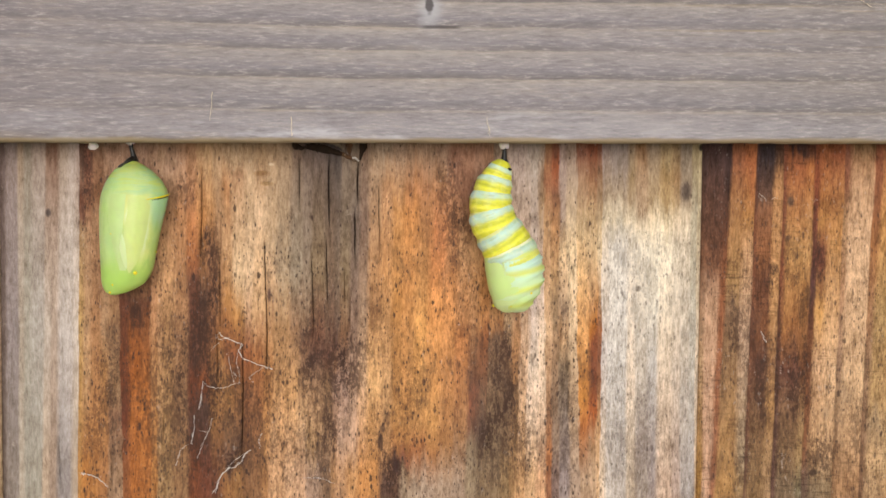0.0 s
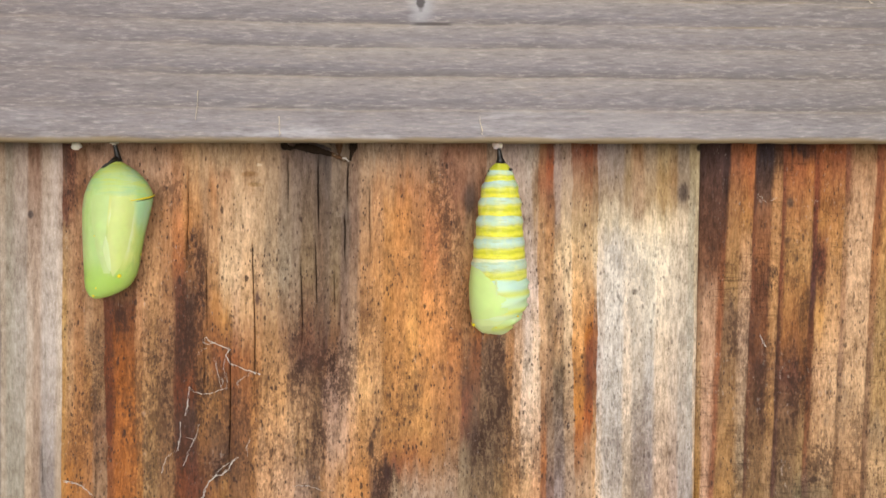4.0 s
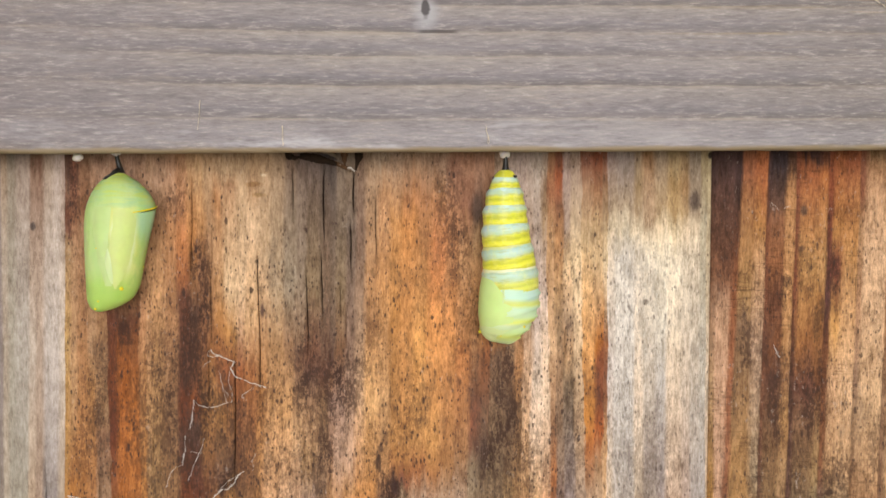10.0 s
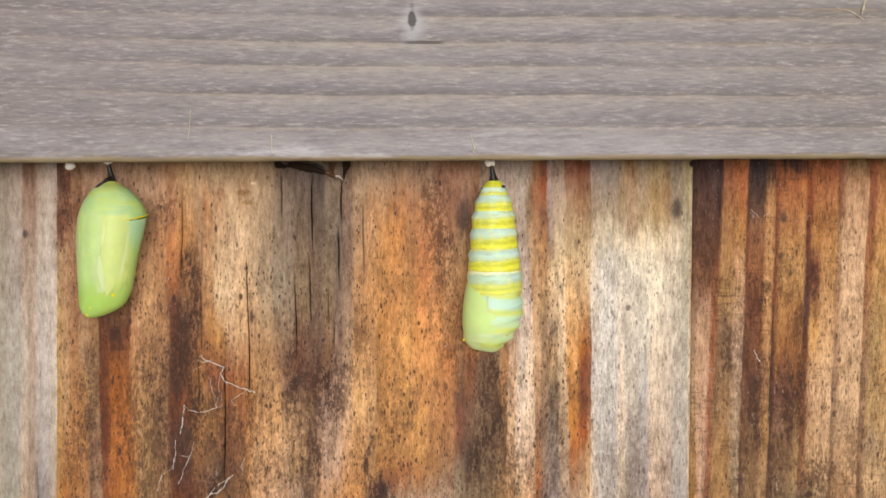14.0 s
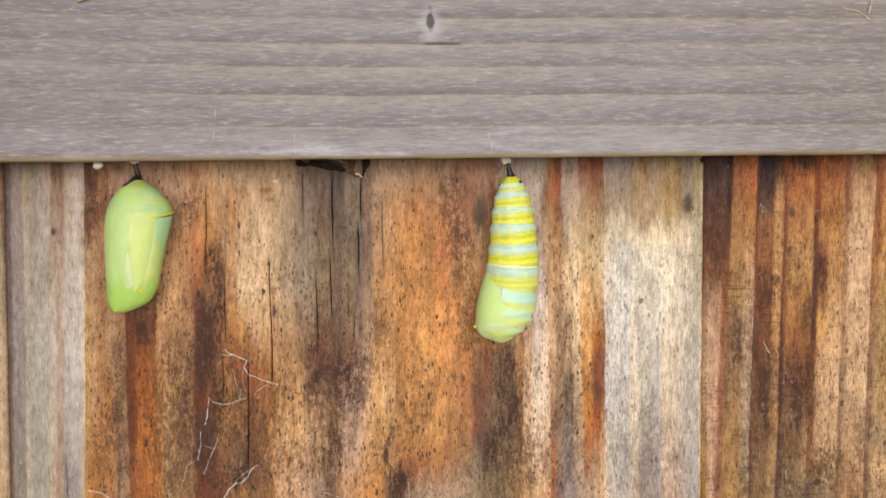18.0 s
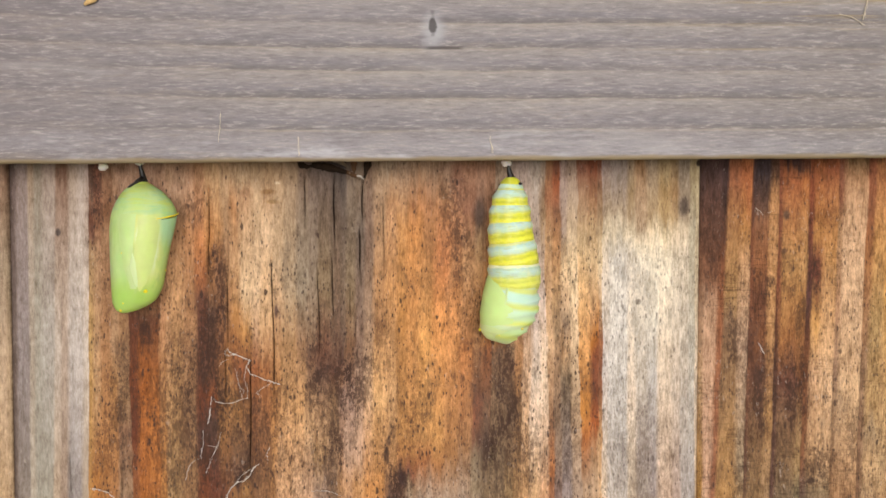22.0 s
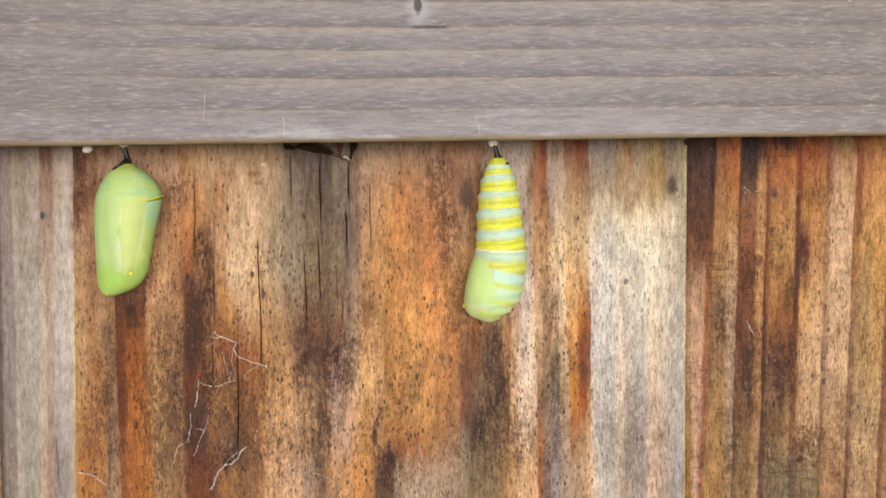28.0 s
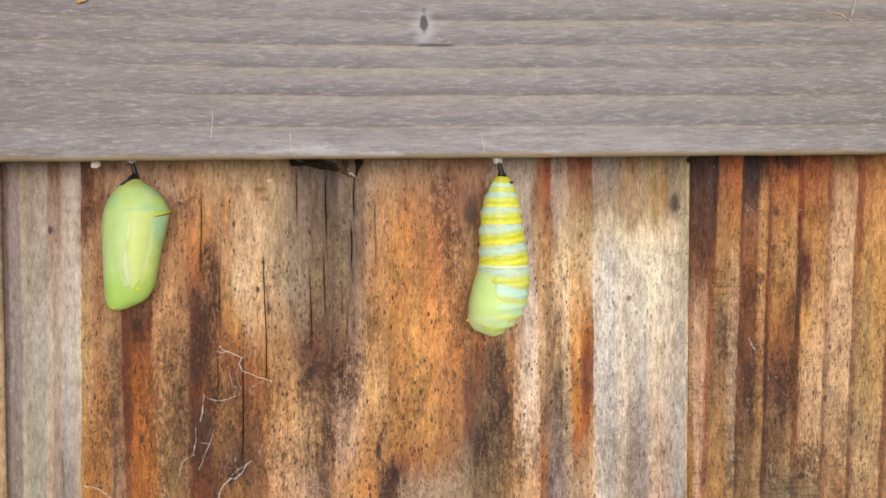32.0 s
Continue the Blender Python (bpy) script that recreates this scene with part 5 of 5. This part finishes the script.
# ---- cobweb threads and flecks ----
def web(points, r, base_y, label, wander=0.0003, seed=1, material=None, name="cobweb", category="cobweb", group="cobweb threads on the fence"):
    """A cobweb strand of a few threads that run over the wood, a little off it, bunched at the kinks."""
    verts, faces = [], []
    for strand in range(3):
        pts, sd = [], seed + strand * 17.3
        for (x0, v0), (x1, v1) in zip(points, points[1:]):
            for k in range(7):
                t = k / 7
                x, vv = x0 + (x1 - x0) * t, v0 + (v1 - v0) * t
                loose = wander * (0.5 + (0.9 if strand else 0.0) * math.sin(math.pi * t))
                pts.append((x / 1000 + loose * nz(x * 0.9, vv * 0.9, sd) + 0.00022 * nz(x * 2.7, vv * 2.7, sd), base_y - 0.0006 + 0.0003 * nz(x, vv, sd + 5), BASE - vv / 1000 + loose * nz(x * 0.9, vv * 0.9, sd + 9) + 0.00018 * nz(x * 2.7, vv * 2.7, sd + 4)))
        pts.append((points[-1][0] / 1000, base_y - 0.0006, BASE - points[-1][1] / 1000))
        if strand == 2:
            pts = pts[len(pts) // 4:len(pts) * 3 // 4]
        thick = r * (0.75, 0.5, 0.4)[strand]
        v, f = tube(pts, [thick * (0.08 + max(0.0, 0.25 + nz(i * 0.55, sd, 0)) * 1.5) / 1000 for i in range(len(pts))], 5)
        faces += [tuple(q + len(verts) for q in g) for g in f]
        verts += v
    return tagged(mesh_ob(name, verts, faces, material or thread), label, category, group)


WEBS = [
    ([(-96.9, 37.9), (-96.6, 38.7), (-94.8, 39.4), (-93.4, 40.0), (-92.5, 40.4), (-93.3, 41.4), (-92.6, 43.0), (-91.2, 43.6), (-89.1, 44.5), (-86.6, 45.3)], 0.2),
    ([(-97.1, 38.0), (-97.6, 38.9), (-96.8, 39.4), (-95.0, 39.0)], 0.08),
    ([(-98.7, 41.5), (-98.0, 40.5), (-96.9, 40.1)], 0.05),
    ([(-100.3, 47.7), (-100.5, 49.6), (-100.8, 51.9), (-101.2, 53.3)], 0.13),
    ([(-100.3, 47.7), (-99.5, 48.6), (-97.8, 49.1), (-95.5, 48.8), (-93.8, 48.1), (-93.0, 47.9)], 0.07),
    ([(-101.9, 54.5), (-102.0, 57.1), (-102.4, 59.4), (-102.6, 60.1)], 0.13),
    ([(-102.5, 60.1), (-103.8, 60.7), (-104.8, 61.5), (-105.3, 63.1), (-105.7, 64.5)], 0.07),
    ([(-98.5, 55.0), (-98.9, 56.9), (-99.9, 59.2), (-100.8, 61.3), (-101.5, 63.2)], 0.08),
    ([(-101.0, 57.6), (-99.6, 57.8)], 0.04),
    ([(-95.5, 42.0), (-94.9, 44.3), (-94.7, 46.2), (-94.0, 48.1)], 0.06),
    ([(-93.5, 42.0), (-93.7, 43.8), (-93.1, 46.2), (-93.0, 48.1)], 0.05),
    ([(-94.4, 45.7), (-93.8, 46.7), (-94.2, 47.8)], 0.07),
    ([(-90.3, 47.9), (-91.2, 47.0), (-89.4, 45.6), (-88.4, 44.9)], 0.06),
    ([(-90.9, 61.5), (-92.0, 62.2), (-92.8, 63.9), (-94.0, 65.0), (-95.3, 65.2), (-96.3, 66.1), (-97.2, 67.5), (-97.7, 69.2), (-98.4, 70.2)], 0.17),
    ([(-91.4, 62.0), (-93.2, 62.9), (-94.6, 64.0), (-95.7, 65.4)], 0.06),
    ([(-97.0, 67.3), (-97.5, 68.5), (-97.9, 70.2)], 0.1),
    ([(-88.7, 58.1), (-89.3, 59.7), (-89.1, 61.6)], 0.06),
    ([(-124.5, 65.8), (-123.0, 66.1), (-121.5, 66.6), (-120.1, 67.6), (-119.0, 68.8)], 0.12),
    ([(-124.2, 66.0), (-122.4, 66.3), (-120.8, 66.8)], 0.08),
    ([(-80.3, 67.3), (-77.7, 67.2), (-76.0, 67.7), (-74.2, 68.4)], 0.05),
    ([(12.7, 37.7), (13.2, 38.9), (14.0, 40.2)], 0.14),
    ([(13.3, 39.1), (13.1, 39.7)], 0.08),
    ([(11.7, 9.6), (12.7, 10.6), (13.4, 11.2)], 0.06),
    ([(14.4, 10.8), (15.6, 10.4)], 0.05),
]
for i, (pts, r) in enumerate(WEBS):
    web(pts, r * 0.85, 0.0, "thin pale cobweb thread on a fence board", seed=i * 3.1)
for i, (pts, r) in enumerate([([(26.6, -31), (26, -28.5), (25.6, -27)], 0.22), ([(21, -28), (24, -27.4), (26, -26)], 0.1), ([(-45.9, -1.2), (-46.5, -4.6)], 0.1), ([(-96.7, -8.6), (-97.2, -3.4)], 0.12), ([(-82.5, -4.2), (-82.4, -0.8)], 0.12)]):
    web(pts, r * 1.15, RAIL_Y, "short pale fibre on the grey rail", seed=40 + i * 2.3, material=fibre, name="fibre", category="fibre", group="fibres on the rail")
v, f = tube([(-0.1212, RAIL_Y - 0.0008, 1.2347), (-0.1196, RAIL_Y - 0.0012, 1.2357), (-0.1180, RAIL_Y - 0.0008, 1.2367)], [0.0003, 0.0008, 0.0002], 7)
tagged(mesh_ob("straw_fleck", v, f, straw), "small yellow dry plant fleck caught on the rail", "debris")


# ---- how the pupa moves ----
def motions():
    # seconds; across and down from the silk pad (mm) of the body's head end, two points between and its foot; twist (degrees)
    swing = [
        (0, -0.2, -3.1, -2.6, -12.6, 1.8, -22.0, 4.0, -32.1, 20),
        (0.1, 0.2, -3.0, -1.6, -12.3, 1.6, -20.8, 4.4, -29.9, 30),
        (0.2, 0.2, -3.2, -2.6, -11.9, 0.2, -20.4, 3.4, -29.5, 60),
        (0.3, 1.6, -3.0, -1.4, -11.3, -0.4, -20.0, 3.0, -28.5, 75),
        (0.4, 2.4, -2.2, 0.6, -10.3, -0.6, -18.4, -0.8, -27.3, 80),
        (0.5, 3.4, -1.2, 4.6, -8.5, 0.0, -18.0, -7.5, -24.6, 45),
        (0.6, 3.4, -1.6, 6.5, -8.9, 0.4, -18.0, -10.1, -25.6, 0),
        (0.7, 3.6, -2.6, 6.1, -9.7, 1.0, -18.8, -8.5, -27.3, -15),
        (0.8, 3.6, -2.6, 6.1, -9.9, 2.6, -18.0, -6.5, -28.1, -25),
        (0.9, 2.6, -2.6, 4.4, -9.9, 1.6, -19.0, -5.0, -28.5, -35),
        (1, 2.4, -2.6, 4.2, -10.3, 2.0, -19.6, -2.6, -31.3, -35),
        (1.1, 1.2, -3.4, 2.4, -11.1, 0.8, -20.0, -1.4, -31.1, -35),
        (1.2, 0.4, -3.2, -0.8, -10.9, 1.0, -21.0, 2.8, -32.5, -20),
        (1.3, -0.6, -3.2, -2.0, -11.9, 2.6, -22.0, 6.1, -34.1, 0),
        (1.5, -1.6, -3.2, -3.2, -10.9, 1.8, -21.0, 6.5, -33.5, 10),
        (1.8, -1.6, -3.2, -2.4, -10.9, 1.4, -21.0, 5.7, -34.5, 10),
        (2, 0.0, -3.2, -0.8, -11.3, 2.6, -22.4, 3.4, -36.1, -15),
        (2.5, 0.2, -3.6, 0.0, -13.5, 0.0, -23.8, 1.0, -35.7, 5),
        (3, 0.4, -3.6, 0.8, -13.5, 1.2, -23.8, 1.6, -36.1, 5),
        (3.5, 0.4, -3.6, 0.4, -13.5, 0.4, -23.8, 1.0, -35.7, 5),
        (5.5, 0.8, -3.4, 0.4, -13.3, 0.6, -23.6, 1.4, -35.9, -10),
        (5.8, -0.2, -3.4, -2.4, -11.7, 2.4, -21.8, 5.7, -35.3, 0),
        (6, 1.0, -3.2, -0.2, -11.9, 1.0, -22.2, 0.4, -34.7, 0),
        (6.2, 0.2, -4.0, -1.2, -12.7, 0.6, -22.8, 2.4, -36.3, -10),
        (6.4, 0.4, -3.4, -1.6, -11.3, 1.8, -21.4, 3.6, -34.9, -10),
        (6.5, 1.0, -4.0, -0.2, -11.7, 0.0, -21.8, -1.6, -34.3, -30),
        (6.6, 1.0, -4.0, 0.8, -11.7, 1.6, -21.8, 1.4, -33.9, -30),
        (6.7, 1.8, -3.4, 1.0, -11.7, -0.8, -20.8, -4.4, -33.3, -25),
        (6.8, 3.2, -3.2, 1.4, -10.9, -1.8, -20.0, -8.7, -30.5, -15),
        (6.9, 4.0, -2.2, 4.4, -10.3, -0.2, -20.4, -6.5, -30.3, -20),
        (7, 3.2, -2.0, 3.2, -10.3, -2.0, -21.4, -7.1, -30.7, -28),
        (7.1, 4.2, -2.6, 5.0, -10.3, -0.2, -20.4, -7.1, -31.5, -15),
        (7.2, 4.8, -2.4, 5.7, -10.1, 1.2, -20.2, -5.9, -30.7, -5),
        (7.3, 4.2, -1.8, 5.2, -10.1, -0.4, -19.2, -8.5, -29.3, 10),
        (7.4, 4.2, -2.6, 3.2, -11.1, 2.2, -20.2, 0.6, -31.7, 40),
        (7.5, 1.2, -2.6, -0.2, -11.3, 2.6, -20.4, 4.4, -30.5, 50),
        (7.6, -0.4, -2.6, -1.8, -11.3, 1.6, -20.4, 4.0, -30.9, 40),
        (7.7, -1.2, -3.2, -2.4, -11.9, 2.4, -21.0, 7.1, -31.9, 30),
        (7.8, -1.2, -3.0, -2.6, -11.7, 2.2, -21.2, 7.1, -32.5, 25),
        (7.9, -1.6, -3.4, -3.2, -11.5, 2.2, -21.4, 8.3, -31.5, 14),
        (8, -1.4, -4.0, -2.0, -11.5, 3.6, -21.8, 8.1, -31.7, 8),
        (8.2, -0.8, -3.8, -2.2, -12.1, 1.4, -22.2, 3.4, -35.7, 0),
        (8.4, -1.4, -3.6, -2.0, -12.7, 2.4, -22.8, 5.2, -35.7, 15),
        (8.6, -1.0, -3.6, -2.0, -12.9, 2.4, -23.0, 5.4, -36.1, 15),
        (8.8, -0.2, -4.0, -1.4, -13.7, 1.8, -23.8, 3.2, -36.7, 15),
        (9, -0.4, -3.0, 0.0, -12.5, 2.6, -23.0, 2.6, -34.9, 15),
        (9.2, -0.8, -3.0, -0.8, -12.5, 0.8, -23.0, 0.8, -35.3, 10),
        (9.5, 0.2, -3.2, 0.2, -13.1, 1.2, -23.6, 0.8, -35.9, 10),
        (10, 0.0, -3.2, 0.0, -13.1, 1.0, -23.6, 0.8, -35.3, 10),
        (11, 0.4, -3.6, 0.4, -12.5, 1.8, -22.4, 0.4, -34.9, 15),
        (11.5, -0.2, -3.4, -1.2, -12.1, 1.6, -22.2, 2.6, -34.9, 25),
        (11.7, 0.0, -3.8, -1.8, -12.1, 1.0, -21.2, 2.4, -33.7, 30),
        (11.8, -0.4, -3.4, -2.2, -11.5, 1.0, -21.0, 2.4, -32.9, 40),
        (11.9, 0.4, -3.0, -2.2, -11.5, -0.4, -21.6, 3.0, -32.1, 50),
        (12, 0.8, -3.0, -1.8, -11.1, 0.6, -20.6, 4.0, -31.3, 65),
        (12.1, 1.6, -2.6, -1.2, -10.9, -0.4, -20.4, 1.6, -30.9, 70),
        (12.2, 2.6, -2.6, 0.2, -11.1, -1.0, -20.8, -2.6, -30.9, 65),
        (12.3, 4.0, -2.6, 4.2, -10.5, 0.0, -20.6, -7.5, -31.1, 25),
        (12.4, 3.6, -2.8, 4.8, -10.5, 0.0, -20.6, -6.3, -32.1, 5),
        (12.5, 2.0, -3.0, 2.6, -11.1, -0.4, -21.2, -5.2, -32.3, -10),
        (12.6, 2.0, -3.0, 2.4, -10.7, 0.6, -20.8, -3.6, -32.3, -15),
        (12.7, 1.4, -3.8, 2.0, -11.5, 1.8, -21.6, 0.2, -33.1, -25),
        (12.8, 1.0, -4.2, 0.4, -12.5, 2.2, -22.6, 1.6, -34.1, -25),
        (12.9, -0.2, -3.8, -1.6, -11.1, 2.2, -21.2, 4.6, -34.1, -10),
        (13, -1.0, -4.2, -2.0, -11.7, 3.6, -22.0, 7.9, -33.3, 6),
        (13.2, -1.8, -3.0, -3.2, -10.7, 1.8, -20.6, 5.5, -33.3, 15),
        (13.4, -1.4, -3.2, -2.6, -11.3, 1.8, -21.4, 6.1, -34.1, 15),
        (13.6, 0.2, -3.0, -0.6, -11.3, 0.2, -21.6, 0.6, -35.5, 0),
        (13.8, 0.8, -3.2, 0.4, -11.9, 0.4, -22.2, 0.4, -35.1, 5),
        (14, 0.6, -3.8, 0.6, -12.7, 0.8, -23.0, 0.4, -35.9, 10),
        (14.3, 0.8, -4.2, 0.4, -12.5, 1.6, -22.8, 2.0, -36.3, 0),
        (14.6, 0.8, -3.2, -0.2, -12.1, 0.6, -22.4, 1.6, -35.3, 10),
        (15, 0.8, -3.6, 0.4, -13.1, 1.6, -23.4, 1.0, -35.9, 10),
        (15.5, 0.8, -3.4, 1.4, -12.9, 1.6, -23.2, 0.6, -35.3, 10),
        (17.5, 0.8, -3.4, 0.8, -12.3, 0.4, -22.6, -1.6, -35.7, 15),
        (18, 0.8, -3.6, 1.2, -12.5, 1.0, -22.8, -1.2, -35.5, 15),
        (18.5, 0.4, -3.4, 0.2, -12.7, 0.6, -22.6, -0.2, -34.7, 15),
        (19, -0.4, -4.0, -1.4, -12.7, 2.6, -22.4, 4.0, -34.3, 15),
        (19.3, 0.0, -3.0, -0.2, -11.3, 0.6, -21.6, -0.8, -34.7, 5),
        (19.6, -1.4, -3.6, -2.6, -12.1, 2.0, -21.8, 4.6, -34.3, 15),
        (19.8, -2.2, -3.8, -2.6, -12.5, 2.6, -22.2, 5.9, -32.7, 30),
        (19.9, -1.4, -3.2, -2.4, -10.9, 2.2, -21.0, 5.5, -31.1, 40),
        (20, -0.2, -3.2, -1.8, -10.9, 2.4, -20.4, 5.5, -31.3, 42),
        (20.1, 0.0, -3.4, -2.4, -11.5, 0.4, -20.4, 2.8, -29.7, 58),
        (20.2, 1.0, -2.2, -1.4, -10.7, 0.6, -20.0, 2.4, -29.3, 75),
        (20.3, 1.6, -2.2, -0.4, -10.1, -0.6, -19.6, 0.4, -29.1, 80),
        (20.4, 3.8, -2.2, 3.2, -10.1, -0.2, -19.2, -5.7, -27.7, 40),
        (20.5, 5.0, -2.6, 5.7, -10.5, 0.0, -20.0, -7.5, -29.3, 10),
        (20.6, 3.8, -3.0, 4.8, -11.1, 0.6, -20.8, -5.9, -30.7, -10),
        (20.7, 2.6, -3.4, 4.2, -11.1, 1.6, -20.2, -2.4, -30.7, -30),
        (20.8, 2.2, -3.4, 3.0, -11.1, 1.8, -20.6, -1.2, -31.3, -35),
        (20.9, 1.6, -3.4, 1.6, -10.7, 2.0, -20.8, 1.0, -31.9, -35),
        (21, 0.6, -4.2, -0.6, -11.9, 3.0, -22.4, 5.2, -33.3, -28),
        (21.1, -0.8, -3.6, -2.6, -11.9, 2.2, -22.0, 5.9, -33.5, 0),
        (21.2, -2.0, -3.4, -2.8, -11.1, 2.0, -21.2, 6.7, -31.9, 10),
        (21.3, -2.0, -3.4, -3.2, -11.1, 1.6, -21.2, 5.9, -32.3, 15),
        (21.4, -1.8, -3.4, -2.8, -11.1, 1.6, -21.2, 6.7, -32.1, 15),
        (21.6, -1.8, -3.4, -2.8, -11.5, 1.8, -21.0, 4.2, -33.1, 10),
        (21.8, 0.2, -3.2, 0.0, -11.5, 1.0, -21.8, 1.6, -35.5, 5),
        (22, 0.8, -3.4, 0.6, -11.9, 1.4, -22.6, -0.2, -35.7, 10),
        (22.3, 0.4, -3.4, 0.2, -12.1, 0.6, -22.4, 1.4, -35.5, 5),
        (22.6, 0.8, -3.2, 0.2, -12.5, 0.4, -22.2, 0.6, -35.3, 10),
        (23, 0.8, -3.4, 0.4, -12.3, 0.8, -22.2, 0.8, -35.7, 10),
        (23.5, 0.8, -3.2, 0.6, -11.9, 1.0, -21.8, 0.4, -34.9, 10),
        (24, 0.8, -3.4, 0.8, -12.5, 1.6, -22.2, -0.2, -35.3, 10),
        (24.5, 1.2, -3.6, 1.4, -13.1, 1.0, -22.8, -1.0, -35.7, 10),
        (25, 1.0, -3.2, 1.2, -12.5, 0.6, -22.8, -1.6, -35.3, 10),
        (25.5, 0.6, -3.4, 0.8, -12.7, 0.6, -23.0, -1.0, -35.5, 10),
        (27.5, 0.8, -3.4, 1.2, -13.3, 1.2, -23.6, -0.8, -35.5, 10),
        (28, 0.8, -3.2, 1.0, -13.1, 1.2, -23.4, -1.2, -35.3, 10),
        (29, 1.0, -3.6, 1.2, -13.5, 1.4, -23.8, -1.0, -35.5, 10),
        (30, 1.0, -3.6, 1.2, -12.7, 1.4, -23.0, -1.2, -35.1, 10),
        (32, 0.8, -3.6, 0.6, -12.9, 1.0, -23.2, -1.2, -34.9, 10),
    ]
    keys = {ob: [] for ob in (stalk, thorax, *segments)}
    for t, *way, twist in swing:
        pts = [Vector((x, 0, z)) / 1000 for x, z in zip(way[::2], way[1::2])]
        pts = [2 * pts[0] - pts[1] + (pts[2] - 2 * pts[1] + pts[0]) * 0.5] + pts + [2 * pts[3] - pts[2]]

        def spot(u):
            k = min(2, int(u * 3))
            f = u * 3 - k
            a, b, c, d = pts[k:k + 4]
            return 0.5 * (2 * b + (c - a) * f + (2 * a - 5 * b + 4 * c - d) * f ** 2 + (3 * b - a - 3 * c + d) * f ** 3)

        def lean(u):
            d = spot(min(1, u + 0.03)) - spot(max(0, u - 0.03))
            return math.degrees(math.atan2(d.x, -d.z))

        a0 = math.degrees(math.atan2(way[0], -way[1]))
        keys[stalk].append((t, pose(0, 0, 0, 0, -a0, 0)))
        for i, ob in enumerate(segments):
            u = (CUTS[i] + CUTS[i + 1]) / 2
            x, _, z = spot(u)
            keys[ob].append((t, pose(x, 0, z, 0, -lean(u), 0) @ pose(0, 0, 0, 0, 0, -twist * (0.35 + 0.65 * u))))
        (x, _, z), (x1, _, z1) = spot(TH), spot(1.0)
        tilt = math.degrees(math.atan2(x1 - x, z - z1))
        slack = math.hypot(x1 - x, z1 - z) - FORE / 1000
        keys[thorax].append((t, pose(x, 0, z, 0, -tilt, 0) @ pose(0, 0, -slack, 0, 0, -twist)))
    for ob, rows in keys.items():
        walk(ob, rows)


motions()
